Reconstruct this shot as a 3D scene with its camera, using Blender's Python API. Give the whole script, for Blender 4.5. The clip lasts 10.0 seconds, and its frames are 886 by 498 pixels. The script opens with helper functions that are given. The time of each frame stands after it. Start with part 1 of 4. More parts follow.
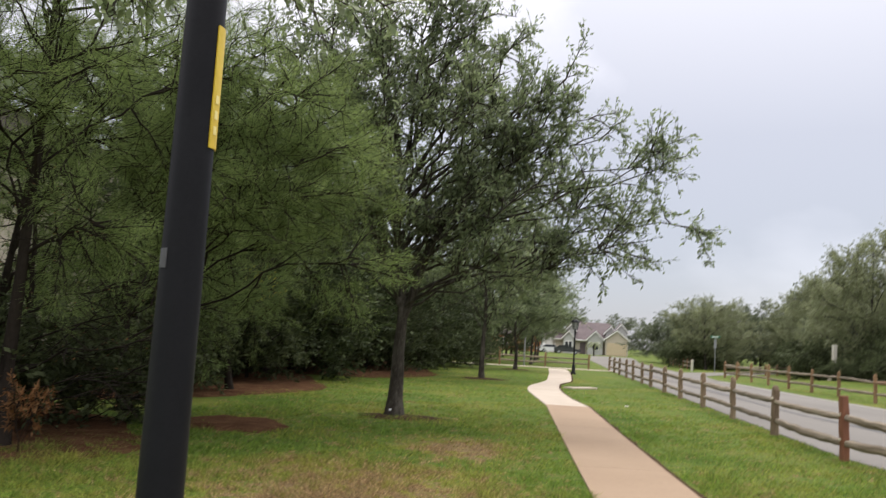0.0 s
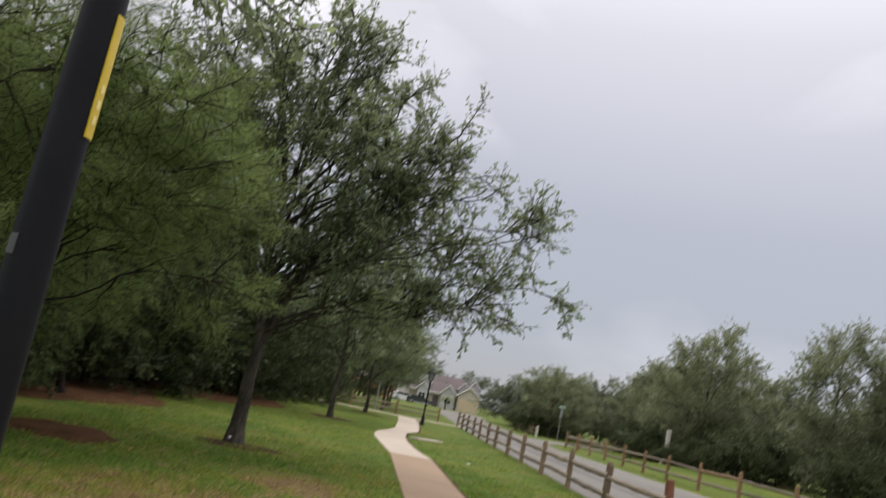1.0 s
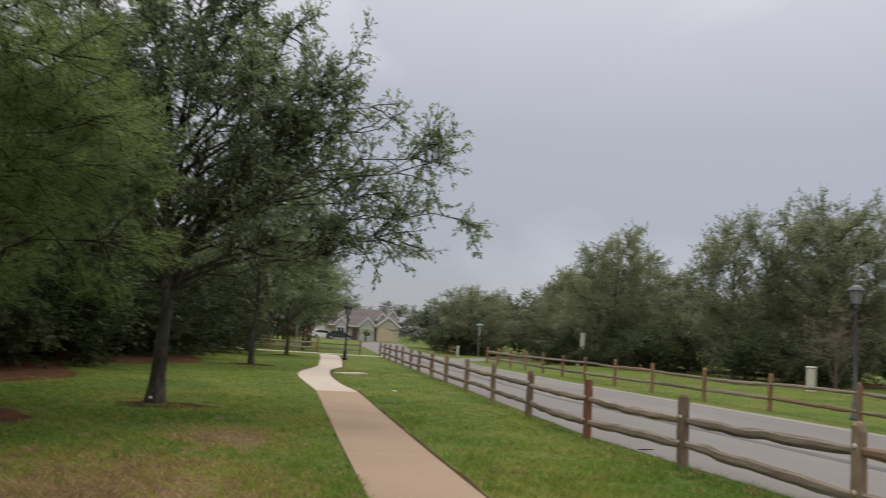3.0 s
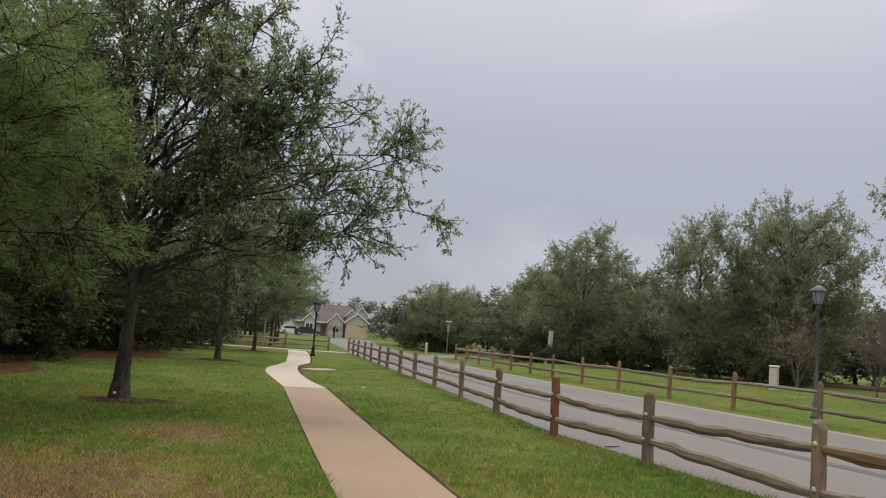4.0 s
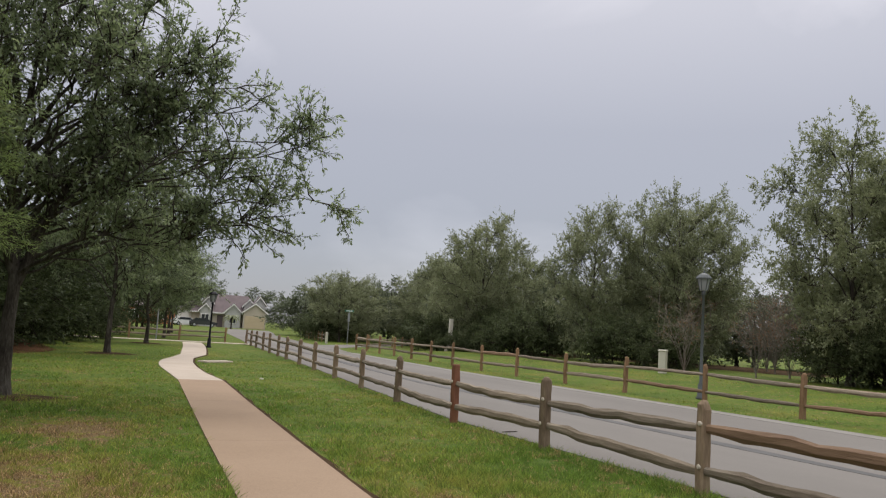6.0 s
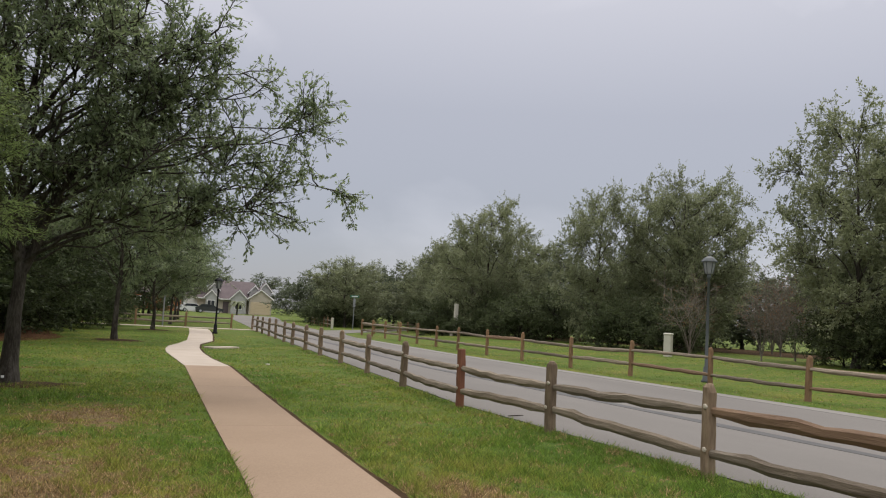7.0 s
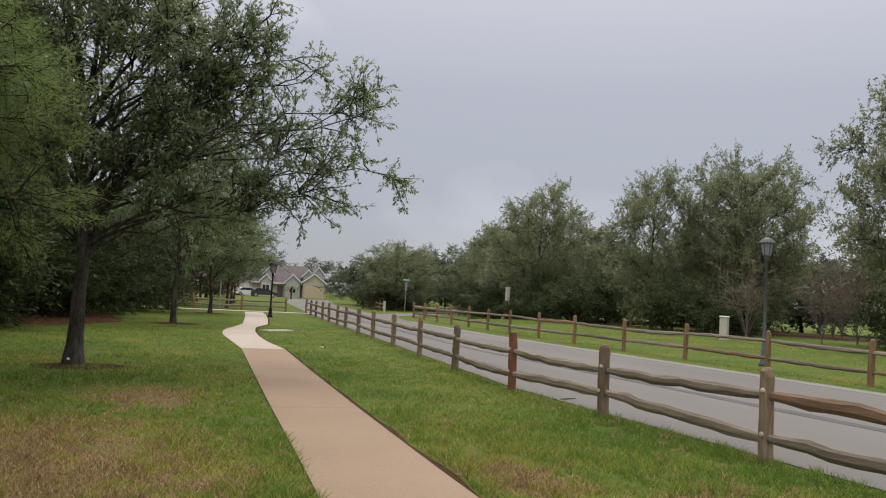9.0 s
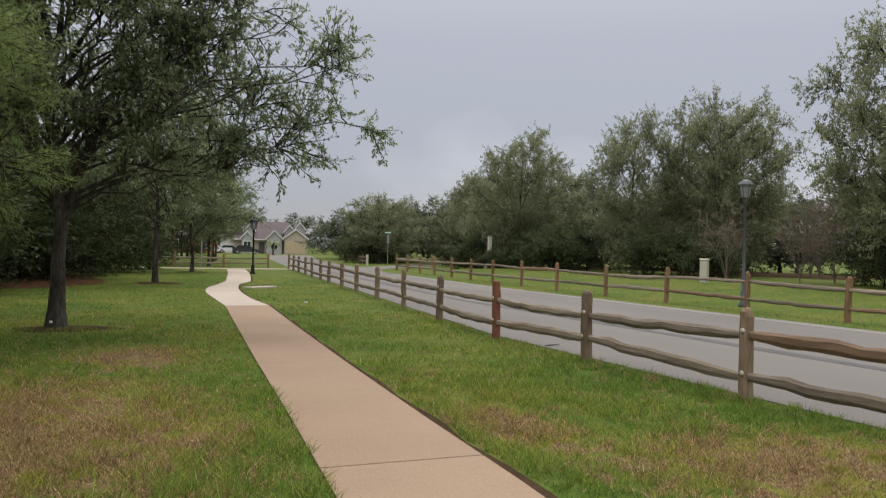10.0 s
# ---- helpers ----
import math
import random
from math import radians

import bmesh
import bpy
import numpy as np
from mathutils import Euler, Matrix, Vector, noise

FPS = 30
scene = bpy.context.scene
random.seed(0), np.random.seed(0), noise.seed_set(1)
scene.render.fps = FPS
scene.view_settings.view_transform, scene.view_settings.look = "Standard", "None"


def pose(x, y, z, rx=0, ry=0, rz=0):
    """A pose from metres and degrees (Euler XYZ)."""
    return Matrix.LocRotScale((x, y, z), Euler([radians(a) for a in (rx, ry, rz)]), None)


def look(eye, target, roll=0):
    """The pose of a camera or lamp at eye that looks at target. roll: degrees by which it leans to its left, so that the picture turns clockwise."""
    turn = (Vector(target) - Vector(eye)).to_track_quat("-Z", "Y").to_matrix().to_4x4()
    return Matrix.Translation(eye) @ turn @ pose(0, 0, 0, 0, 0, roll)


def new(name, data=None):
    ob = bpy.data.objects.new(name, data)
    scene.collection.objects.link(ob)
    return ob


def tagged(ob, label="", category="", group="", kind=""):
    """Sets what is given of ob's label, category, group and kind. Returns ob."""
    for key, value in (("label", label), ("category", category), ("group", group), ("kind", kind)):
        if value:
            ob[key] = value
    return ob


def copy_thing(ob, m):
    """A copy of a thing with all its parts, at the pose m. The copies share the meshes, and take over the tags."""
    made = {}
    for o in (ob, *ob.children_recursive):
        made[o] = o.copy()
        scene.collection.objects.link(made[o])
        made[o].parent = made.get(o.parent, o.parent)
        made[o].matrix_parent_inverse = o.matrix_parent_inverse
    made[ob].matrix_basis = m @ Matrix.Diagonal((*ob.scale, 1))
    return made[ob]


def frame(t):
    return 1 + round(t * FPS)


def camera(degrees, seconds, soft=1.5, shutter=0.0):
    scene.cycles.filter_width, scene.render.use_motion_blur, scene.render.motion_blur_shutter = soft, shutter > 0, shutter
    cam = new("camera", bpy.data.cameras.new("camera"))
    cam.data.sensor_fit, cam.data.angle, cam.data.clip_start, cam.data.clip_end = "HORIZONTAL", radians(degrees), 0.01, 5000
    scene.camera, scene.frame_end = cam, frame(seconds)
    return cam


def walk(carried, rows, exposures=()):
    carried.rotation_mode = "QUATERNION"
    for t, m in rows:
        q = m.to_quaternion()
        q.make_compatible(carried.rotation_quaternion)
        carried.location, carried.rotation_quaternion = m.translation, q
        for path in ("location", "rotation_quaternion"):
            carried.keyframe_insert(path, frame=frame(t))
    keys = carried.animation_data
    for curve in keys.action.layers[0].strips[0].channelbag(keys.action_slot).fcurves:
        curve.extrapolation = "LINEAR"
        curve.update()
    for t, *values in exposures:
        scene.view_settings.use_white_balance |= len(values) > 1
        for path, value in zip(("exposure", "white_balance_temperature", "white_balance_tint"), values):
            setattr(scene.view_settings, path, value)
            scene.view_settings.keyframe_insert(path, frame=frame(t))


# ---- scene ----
# ---------- camera: it stands on the lawn at eye height and turns ----------
EYE_HEIGHT = 1.5
cam = camera(57.1, 10.0, soft=1.1, shutter=0.35)
TURNS = [  # seconds, yaw, pitch, roll
    (0.0, -0.25, 6.19, -3.48),
    (0.2, -2.52, 7.32, -5.07),
    (0.4, -5.66, 5.68, -6.49),
    (0.5, -5.28, 4.95, -6.74),
    (0.7, -5.31, 8.34, -8.86),
    (0.8, -6.88, 9.10, -10.06),
    (1.0, -10.48, 10.49, -11.37),
    (1.2, -12.43, 16.95, -10.43),
    (1.3, -14.17, 14.34, -9.17),
    (1.4, -15.30, 12.78, -7.29),
    (1.5, -16.24, 13.09, -5.11),
    (1.7, -15.71, 13.78, -5.63),
    (2.0, -18.30, 10.96, -6.03),
    (2.1, -18.42, 10.40, -5.95),
    (2.3, -13.37, 7.27, -5.57),
    (2.5, -14.23, 7.71, -4.86),
    (2.7, -13.26, 6.65, -4.84),
    (3.0, -16.10, 6.24, -4.01),
    (3.2, -18.43, 6.35, -5.06),
    (4.3, -18.35, 6.03, -3.97),
    (4.5, -19.52, 5.25, -2.65),
    (4.8, -20.33, 3.05, -3.08),
    (5.0, -21.37, 2.15, -4.00),
    (5.2, -23.17, 4.05, -3.84),
    (5.3, -22.83, 6.00, -3.60),
    (5.5, -23.62, 7.68, -3.00),
    (6.0, -25.24, 5.90, -3.68),
    (6.2, -25.22, 5.29, -3.44),
    (7.3, -24.49, 4.37, -3.25),
    (7.5, -23.68, 3.34, -3.57),
    (8.0, -23.00, 4.02, -3.88),
    (8.5, -21.91, 2.92, -3.24),
    (9.0, -21.25, 3.44, -3.19),
    (9.5, -21.72, 2.55, -2.16),
    (10.0, -22.49, 0.06, -1.42),
]
walk(cam, [(t, pose(0, 0, EYE_HEIGHT, 90 + p, r, yw)) for t, yw, p, r in TURNS],
     exposures=[(0.0, 0.70), (0.6, 0.58), (1.0, 0.28), (1.5, -0.04), (2.0, -0.12), (2.6, 0.06), (4.5, 0.16), (10.0, 0.19)])

# ---------- overcast sky and a wide, weak sun ----------
world = bpy.data.worlds.new("overcast_sky")
scene.world = world
world.use_nodes = True
wn, wl = world.node_tree.nodes, world.node_tree.links
wn.clear()


def node(tree, kind, **values):
    made = tree.nodes.new(kind)
    for key, value in values.items():
        made.inputs[key].default_value = value
    return made


def ramp(tree, stops):
    made = tree.nodes.new("ShaderNodeValToRGB")
    band = made.color_ramp
    while len(band.elements) < len(stops):
        band.elements.new(0.5)
    for element, (place, colour) in zip(band.elements, stops):
        element.position, element.color = place, (*colour, 1)
    return made


SUN_ELEVATION, SUN_TURN = radians(58), radians(-40)
wt = world.node_tree
coords = wt.nodes.new("ShaderNodeTexCoord")
split = wt.nodes.new("ShaderNodeSeparateXYZ")
wl.new(coords.outputs["Generated"], split.inputs[0])
height_ramp = ramp(wt, [(0.0, (0.335, 0.343, 0.386)), (0.10, (0.377, 0.383, 0.430)), (0.25, (0.450, 0.448, 0.492)), (0.45, (0.71, 0.69, 0.72)), (1.0, (2.02, 1.98, 1.98))])
wl.new(split.outputs["Z"], height_ramp.inputs[0])
squash = node(wt, "ShaderNodeMapping", Scale=(1.0, 1.0, 1.7), Location=(0.62, 0.10, 0.55))
wl.new(coords.outputs["Generated"], squash.inputs[0])
clouds = node(wt, "ShaderNodeTexNoise", Scale=1.7, Detail=7.0, Roughness=0.50, Distortion=0.35)
wl.new(squash.outputs[0], clouds.inputs["Vector"])
cloud_ramp = ramp(wt, [(0.38, (0.80, 0.805, 0.82)), (0.49, (1.02, 1.01, 1.01)), (0.62, (1.46, 1.43, 1.41))])
wl.new(clouds.outputs[0], cloud_ramp.inputs[0])
cover = wt.nodes.new("ShaderNodeMix")
cover.data_type, cover.blend_type = "RGBA", "MULTIPLY"
cover.inputs[0].default_value = 1.0
wl.new(height_ramp.outputs[0], cover.inputs[6])
wl.new(cloud_ramp.outputs[0], cover.inputs[7])
sky = wt.nodes.new("ShaderNodeTexSky")
sky.sky_type, sky.sun_disc = "NISHITA", False
sky.sun_elevation, sky.sun_rotation = SUN_ELEVATION, -SUN_TURN
veil = node(wt, "ShaderNodeBackground", Strength=1.0)
wl.new(cover.outputs[2], veil.inputs[0])
clear = node(wt, "ShaderNodeBackground", Strength=0.015)
wl.new(sky.outputs[0], clear.inputs[0])
both = wt.nodes.new("ShaderNodeAddShader")
wl.new(veil.outputs[0], both.inputs[0])
wl.new(clear.outputs[0], both.inputs[1])
world_out = wt.nodes.new("ShaderNodeOutputWorld")
wl.new(both.outputs[0], world_out.inputs[0])

sun = new("sun", bpy.data.lights.new("sun", "SUN"))
sun.data.energy, sun.data.angle, sun.data.color = 1.1, radians(25), (1.0, 0.96, 0.90)
sun.matrix_world = look((0, 0, 0), (-math.sin(-SUN_TURN) * math.cos(SUN_ELEVATION), -math.cos(SUN_TURN) * math.cos(SUN_ELEVATION), -math.sin(SUN_ELEVATION)))


# ---------- materials ----------
def material(name, stops, scale=5.0, fine=60.0, rough=0.8, bump=0.3, bump_size=0.01, metal=0.0, stretch=(1, 1, 1), island=0.0, vary=0.0, coat=0.0, fine_mix=0.35, gloss=0.5):
    """Two scales of variation, fine relief, and a shade of its own for each piece."""
    m = bpy.data.materials.new(name)
    m.use_nodes = True
    t = m.node_tree
    bsdf = t.nodes["Principled BSDF"]
    where = t.nodes.new("ShaderNodeTexCoord")
    place = node(t, "ShaderNodeMapping", Scale=stretch)
    t.links.new(where.outputs["Object"], place.inputs[0])
    large = node(t, "ShaderNodeTexNoise", Scale=scale, Detail=4.0, Roughness=0.6)
    small = node(t, "ShaderNodeTexNoise", Scale=fine, Detail=3.0, Roughness=0.65)
    for n in (large, small):
        t.links.new(place.outputs[0], n.inputs["Vector"])
    mix = node(t, "ShaderNodeMix")
    mix.inputs[0].default_value = fine_mix
    t.links.new(large.outputs[0], mix.inputs[2])
    t.links.new(small.outputs[0], mix.inputs[3])
    tones = ramp(t, stops)
    t.links.new(mix.outputs[0], tones.inputs[0])
    last = tones.outputs[0]
    for amount, kind, socket in ((island, "ShaderNodeNewGeometry", "Random Per Island"), (vary, "ShaderNodeObjectInfo", "Random")):
        if amount:
            source = t.nodes.new(kind)
            span = node(t, "ShaderNodeMapRange", **{"To Min": 1 - amount, "To Max": 1 + amount})
            t.links.new(source.outputs[socket], span.inputs[0])
            shade = t.nodes.new("ShaderNodeMix")
            shade.data_type, shade.blend_type = "RGBA", "MULTIPLY"
            shade.inputs[0].default_value = 1.0
            t.links.new(last, shade.inputs[6])
            t.links.new(span.outputs[0], shade.inputs[7])
            last = shade.outputs[2]
    t.links.new(last, bsdf.inputs["Base Color"])
    bsdf.inputs["Roughness"].default_value = rough
    bsdf.inputs["Metallic"].default_value = metal
    bsdf.inputs["Specular IOR Level"].default_value = gloss
    bsdf.inputs["Coat Weight"].default_value = coat
    if bump:
        relief = node(t, "ShaderNodeBump", Strength=bump, Distance=bump_size)
        t.links.new(small.outputs[0], relief.inputs["Height"])
        t.links.new(relief.outputs[0], bsdf.inputs["Normal"])
    return m


def leaf_material(name, dark, mid, light, rough=0.45, through_light=0.35, gloss=0.4):
    """A leaf: each its own shade, light passing through."""
    m = bpy.data.materials.new(name)
    m.use_nodes = True
    t = m.node_tree
    bsdf = t.nodes["Principled BSDF"]
    each = t.nodes.new("ShaderNodeNewGeometry")
    where = t.nodes.new("ShaderNodeTexCoord")
    patches = node(t, "ShaderNodeTexNoise", Scale=0.9, Detail=3.0)
    t.links.new(where.outputs["Object"], patches.inputs["Vector"])
    mix = node(t, "ShaderNodeMix")
    mix.inputs[0].default_value = 0.5
    t.links.new(each.outputs["Random Per Island"], mix.inputs[2])
    t.links.new(patches.outputs[0], mix.inputs[3])
    tones = ramp(t, [(0.15, dark), (0.5, mid), (0.85, light)])
    t.links.new(mix.outputs[0], tones.inputs[0])
    t.links.new(tones.outputs[0], bsdf.inputs["Base Color"])
    bsdf.inputs["Roughness"].default_value = rough
    bsdf.inputs["Specular IOR Level"].default_value = gloss
    glow = t.nodes.new("ShaderNodeBsdfTranslucent")
    t.links.new(tones.outputs[0], glow.inputs[0])
    blend = node(t, "ShaderNodeMixShader")
    blend.inputs[0].default_value = through_light
    t.links.new(bsdf.outputs[0], blend.inputs[1])
    t.links.new(glow.outputs[0], blend.inputs[2])
    t.links.new(blend.outputs[0], t.nodes["Material Output"].inputs[0])
    return m


def turf_material(name, blades):
    """Mown lawn: green, yellowing and dead straw-brown areas. The blades and the sod share the pattern."""
    m = bpy.data.materials.new(name)
    m.use_nodes = True
    t = m.node_tree
    bsdf = t.nodes["Principled BSDF"]
    where = t.nodes.new("ShaderNodeTexCoord")
    wide = node(t, "ShaderNodeTexNoise", Scale=0.42, Detail=4.0, Roughness=0.6)
    spots = node(t, "ShaderNodeTexNoise", Scale=4.2, Detail=8.0, Roughness=0.66, Distortion=1.0)
    tufts = node(t, "ShaderNodeTexNoise", Scale=6.5, Detail=5.0, Roughness=0.65)
    grain = node(t, "ShaderNodeTexNoise", Scale=38.0, Detail=4.0, Roughness=0.7)
    for n in (wide, spots, grain, tufts):
        t.links.new(where.outputs["Object"], n.inputs["Vector"])
    green = ramp(t, [(0.32, (0.050, 0.098, 0.014)), (0.48, (0.096, 0.146, 0.023)), (0.66, (0.190, 0.180, 0.038))])
    clump = node(t, "ShaderNodeMix")
    clump.inputs[0].default_value = 0.5
    t.links.new(wide.outputs[0], clump.inputs[2])
    t.links.new(tufts.outputs[0], clump.inputs[3])
    dry = ramp(t, [(0.34, (0.060, 0.036, 0.018)), (0.48, (0.170, 0.112, 0.054)), (0.64, (0.34, 0.250, 0.135))])
    t.links.new(grain.outputs[0], dry.inputs[0])
    # worn areas: round the standing place on both sides of the path
    masks = []
    for centre, size in (((-0.7, 7.2, 0), (2.4, 3.6, 3)), ((4.6, 4.5, 0), (1.9, 1.4, 3)), ((0.4, 11.4, 0), (1.1, 1.8, 3)), ((3.3, 6.2, 0), (0.6, 1.2, 3))):
        shift = node(t, "ShaderNodeMapping", Location=centre, Scale=size)
        shift.vector_type = "TEXTURE"
        t.links.new(where.outputs["Object"], shift.inputs[0])
        ball = t.nodes.new("ShaderNodeTexGradient")
        ball.gradient_type = "SPHERICAL"
        t.links.new(shift.outputs[0], ball.inputs[0])
        masks.append(ball.outputs[1])
    total = masks[0]
    for other in masks[1:]:
        add = t.nodes.new("ShaderNodeMath")
        add.operation = "MAXIMUM"
        t.links.new(total, add.inputs[0])
        t.links.new(other, add.inputs[1])
        total = add.outputs[0]
    yellowing = t.nodes.new("ShaderNodeMath")
    yellowing.operation, yellowing.inputs[1].default_value = "MULTIPLY_ADD", 0.20
    t.links.new(total, yellowing.inputs[0])
    t.links.new(clump.outputs[0], yellowing.inputs[2])
    t.links.new(yellowing.outputs[0], green.inputs[0])
    lift = node(t, "ShaderNodeMath")
    lift.operation, lift.inputs[1].default_value = "MULTIPLY", 0.20
    t.links.new(total, lift.inputs[0])
    worn = node(t, "ShaderNodeMath")
    worn.operation = "ADD"
    t.links.new(lift.outputs[0], worn.inputs[0])
    t.links.new(spots.outputs[0], worn.inputs[1])
    cut = ramp(t, [(0.592, (0, 0, 0)), (0.622, (1, 1, 1))])
    last_worn = worn.outputs[0]
    if blades:
        stray = t.nodes.new("ShaderNodeNewGeometry")
        spread = node(t, "ShaderNodeMapRange", **{"To Min": -0.05, "To Max": 0.055})
        t.links.new(stray.outputs["Random Per Island"], spread.inputs[0])
        jitter = t.nodes.new("ShaderNodeMath")
        t.links.new(last_worn, jitter.inputs[0])
        t.links.new(spread.outputs[0], jitter.inputs[1])
        last_worn = jitter.outputs[0]
    t.links.new(last_worn, cut.inputs[0])
    mixed = t.nodes.new("ShaderNodeMix")
    mixed.data_type = "RGBA"
    t.links.new(cut.outputs[0], mixed.inputs[0])
    t.links.new(green.outputs[0], mixed.inputs[6])
    t.links.new(dry.outputs[0], mixed.inputs[7])
    shade = t.nodes.new("ShaderNodeMix")
    shade.data_type, shade.blend_type = "RGBA", "MULTIPLY"
    shade.inputs[0].default_value = 1.0
    if blades:
        source = t.nodes.new("ShaderNodeNewGeometry")
        span = node(t, "ShaderNodeMapRange", **{"To Min": 0.62, "To Max": 2.5})
        t.links.new(source.outputs["Random Per Island"], span.inputs[0])
    else:
        # Dark end of the grain paints shadow specks between tufts into the sod.
        span = node(t, "ShaderNodeMapRange", **{"From Min": 0.25, "From Max": 0.75, "To Min": 0.38, "To Max": 1.2})
        t.links.new(grain.outputs[0], span.inputs[0])
        relief = node(t, "ShaderNodeBump", Strength=0.7, Distance=0.03)
        t.links.new(grain.outputs[0], relief.inputs["Height"])
        t.links.new(relief.outputs[0], bsdf.inputs["Normal"])
    t.links.new(mixed.outputs[2], shade.inputs[6])
    t.links.new(span.outputs[0], shade.inputs[7])
    t.links.new(shade.outputs[2], bsdf.inputs["Base Color"])
    bsdf.inputs["Roughness"].default_value = 0.75
    bsdf.inputs["Specular IOR Level"].default_value = 0.25 if blades else 0.06
    if blades:
        glow = t.nodes.new("ShaderNodeBsdfTranslucent")
        t.links.new(shade.outputs[2], glow.inputs[0])
        blend = node(t, "ShaderNodeMixShader")
        blend.inputs[0].default_value = 0.45
        t.links.new(bsdf.outputs[0], blend.inputs[1])
        t.links.new(glow.outputs[0], blend.inputs[2])
        t.links.new(blend.outputs[0], t.nodes["Material Output"].inputs[0])
    return m


LAWN = turf_material("lawn_sod", False)
BLADES = turf_material("lawn_blades", True)
PATH_OLD = material("tan_concrete", [(0.3, (0.20, 0.137, 0.086)), (0.5, (0.262, 0.182, 0.117)), (0.7, (0.31, 0.223, 0.15))], 0.5, 70, 0.9, 0.35, 0.004, vary=0.04, fine_mix=0.6)
PATH_NEW = material("pale_concrete", [(0.3, (0.34, 0.285, 0.225)), (0.6, (0.42, 0.355, 0.29))], 0.8, 90, 0.9, 0.2, 0.004, vary=0.05)
ASPHALT = material("worn_grey_asphalt", [(0.3, (0.100, 0.090, 0.079)), (0.5, (0.132, 0.120, 0.106)), (0.7, (0.164, 0.150, 0.134))], 0.35, 120, 0.85, 0.3, 0.006, stretch=(1, 0.25, 1))
TYRE_TRACK = material("dark_asphalt_seam", [(0.3, (0.042, 0.041, 0.040)), (0.7, (0.082, 0.079, 0.077))], 1.5, 60, 0.8, 0.2, 0.004)
GUTTER = material("concrete_gutter", [(0.3, (0.15, 0.139, 0.124)), (0.7, (0.21, 0.196, 0.176))], 0.9, 70, 0.9, 0.2, 0.004)
SOIL = material("bare_soil", [(0.3, (0.038, 0.025, 0.014)), (0.7, (0.085, 0.055, 0.032))], 3, 45, 1.0, 0.8, 0.03, gloss=0.04)
MULCH = material("pine_needle_litter", [(0.32, (0.040, 0.019, 0.010)), (0.5, (0.100, 0.050, 0.027)), (0.66, (0.20, 0.118, 0.064))], 2.6, 38, 1.0, 1.0, 0.05, gloss=0.03, fine_mix=0.6)
WOOD_GREY = material("weathered_fence_wood", [(0.3, (0.10, 0.068, 0.041)), (0.5, (0.195, 0.14, 0.088)), (0.72, (0.32, 0.245, 0.16))], 3.5, 28, 0.9, 0.8, 0.012, stretch=(1, 1, 0.18), vary=0.22)
WOOD_RAIL = material("weathered_rail_wood", [(0.3, (0.085, 0.064, 0.043)), (0.5, (0.18, 0.142, 0.10)), (0.72, (0.31, 0.262, 0.20))], 3.0, 28, 0.9, 0.8, 0.012, stretch=(0.6, 4, 4), vary=0.25)
WOOD_BROWN = material("brown_split_rail_wood", [(0.3, (0.12, 0.07, 0.04)), (0.6, (0.23, 0.145, 0.085)), (0.75, (0.30, 0.21, 0.13))], 3.0, 28, 0.9, 0.8, 0.012, stretch=(0.6, 4, 4), vary=0.15)
WOOD_RED = material("reddish_cedar_post", [(0.3, (0.12, 0.048, 0.025)), (0.6, (0.21, 0.085, 0.044)), (0.8, (0.27, 0.125, 0.07))], 3.5, 28, 0.85, 0.6, 0.01, stretch=(1, 1, 0.18))
WOOD_CUT = material("pale_cut_wood", [(0.3, (0.42, 0.36, 0.28)), (0.7, (0.60, 0.54, 0.44))], 20, 90, 0.9, 0.3, 0.003)
BARK = material("oak_bark", [(0.3, (0.020, 0.017, 0.014)), (0.46, (0.055, 0.047, 0.038)), (0.58, (0.10, 0.09, 0.075)), (0.70, (0.19, 0.178, 0.15))], 6.0, 34, 0.95, 1.0, 0.04, stretch=(1, 1, 0.3), gloss=0.08)
TWIGS = material("pale_grey_twigs", [(0.3, (0.11, 0.095, 0.075)), (0.7, (0.22, 0.19, 0.155))], 5.0, 30, 0.95, 0.4, 0.01)
BARK_DARK = material("dark_pine_bark", [(0.3, (0.016, 0.013, 0.011)), (0.6, (0.042, 0.034, 0.028)), (0.8, (0.06, 0.048, 0.038))], 5.0, 30, 0.95, 1.0, 0.03, stretch=(1, 1, 0.3), gloss=0.05)
LEAF_OAK = leaf_material("live_oak_leaf", (0.110, 0.145, 0.068), (0.20, 0.25, 0.125), (0.31, 0.36, 0.18), rough=0.4, gloss=0.6, through_light=0.58)
LEAF_FAR = leaf_material("roadside_tree_leaf", (0.142, 0.160, 0.088), (0.228, 0.252, 0.136), (0.315, 0.34, 0.178), rough=0.5, gloss=0.35, through_light=0.45)
LEAF_DISTANT = leaf_material("distant_tree_leaf", (0.085, 0.104, 0.064), (0.145, 0.168, 0.102), (0.205, 0.23, 0.14), rough=0.55, gloss=0.2, through_light=0.45)
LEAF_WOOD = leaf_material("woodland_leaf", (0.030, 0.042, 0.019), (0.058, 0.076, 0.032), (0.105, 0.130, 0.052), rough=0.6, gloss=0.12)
# Woodland leaf lightened for the undergrowth: its light level is in the colour.
LEAF_WOOD_LIT = leaf_material("lit_woodland_leaf", (0.045, 0.057, 0.027), (0.078, 0.096, 0.044), (0.13, 0.155, 0.07), rough=0.6, gloss=0.15, through_light=0.45)
LEAF_YELLOW = leaf_material("yellow_leaf", (0.30, 0.24, 0.02), (0.5, 0.40, 0.03), (0.6, 0.5, 0.06), through_light=0.5)
NEEDLES = leaf_material("soft_pine_needles", (0.11, 0.16, 0.055), (0.21, 0.28, 0.09), (0.32, 0.395, 0.14), rough=0.6, gloss=0.2, through_light=0.52)
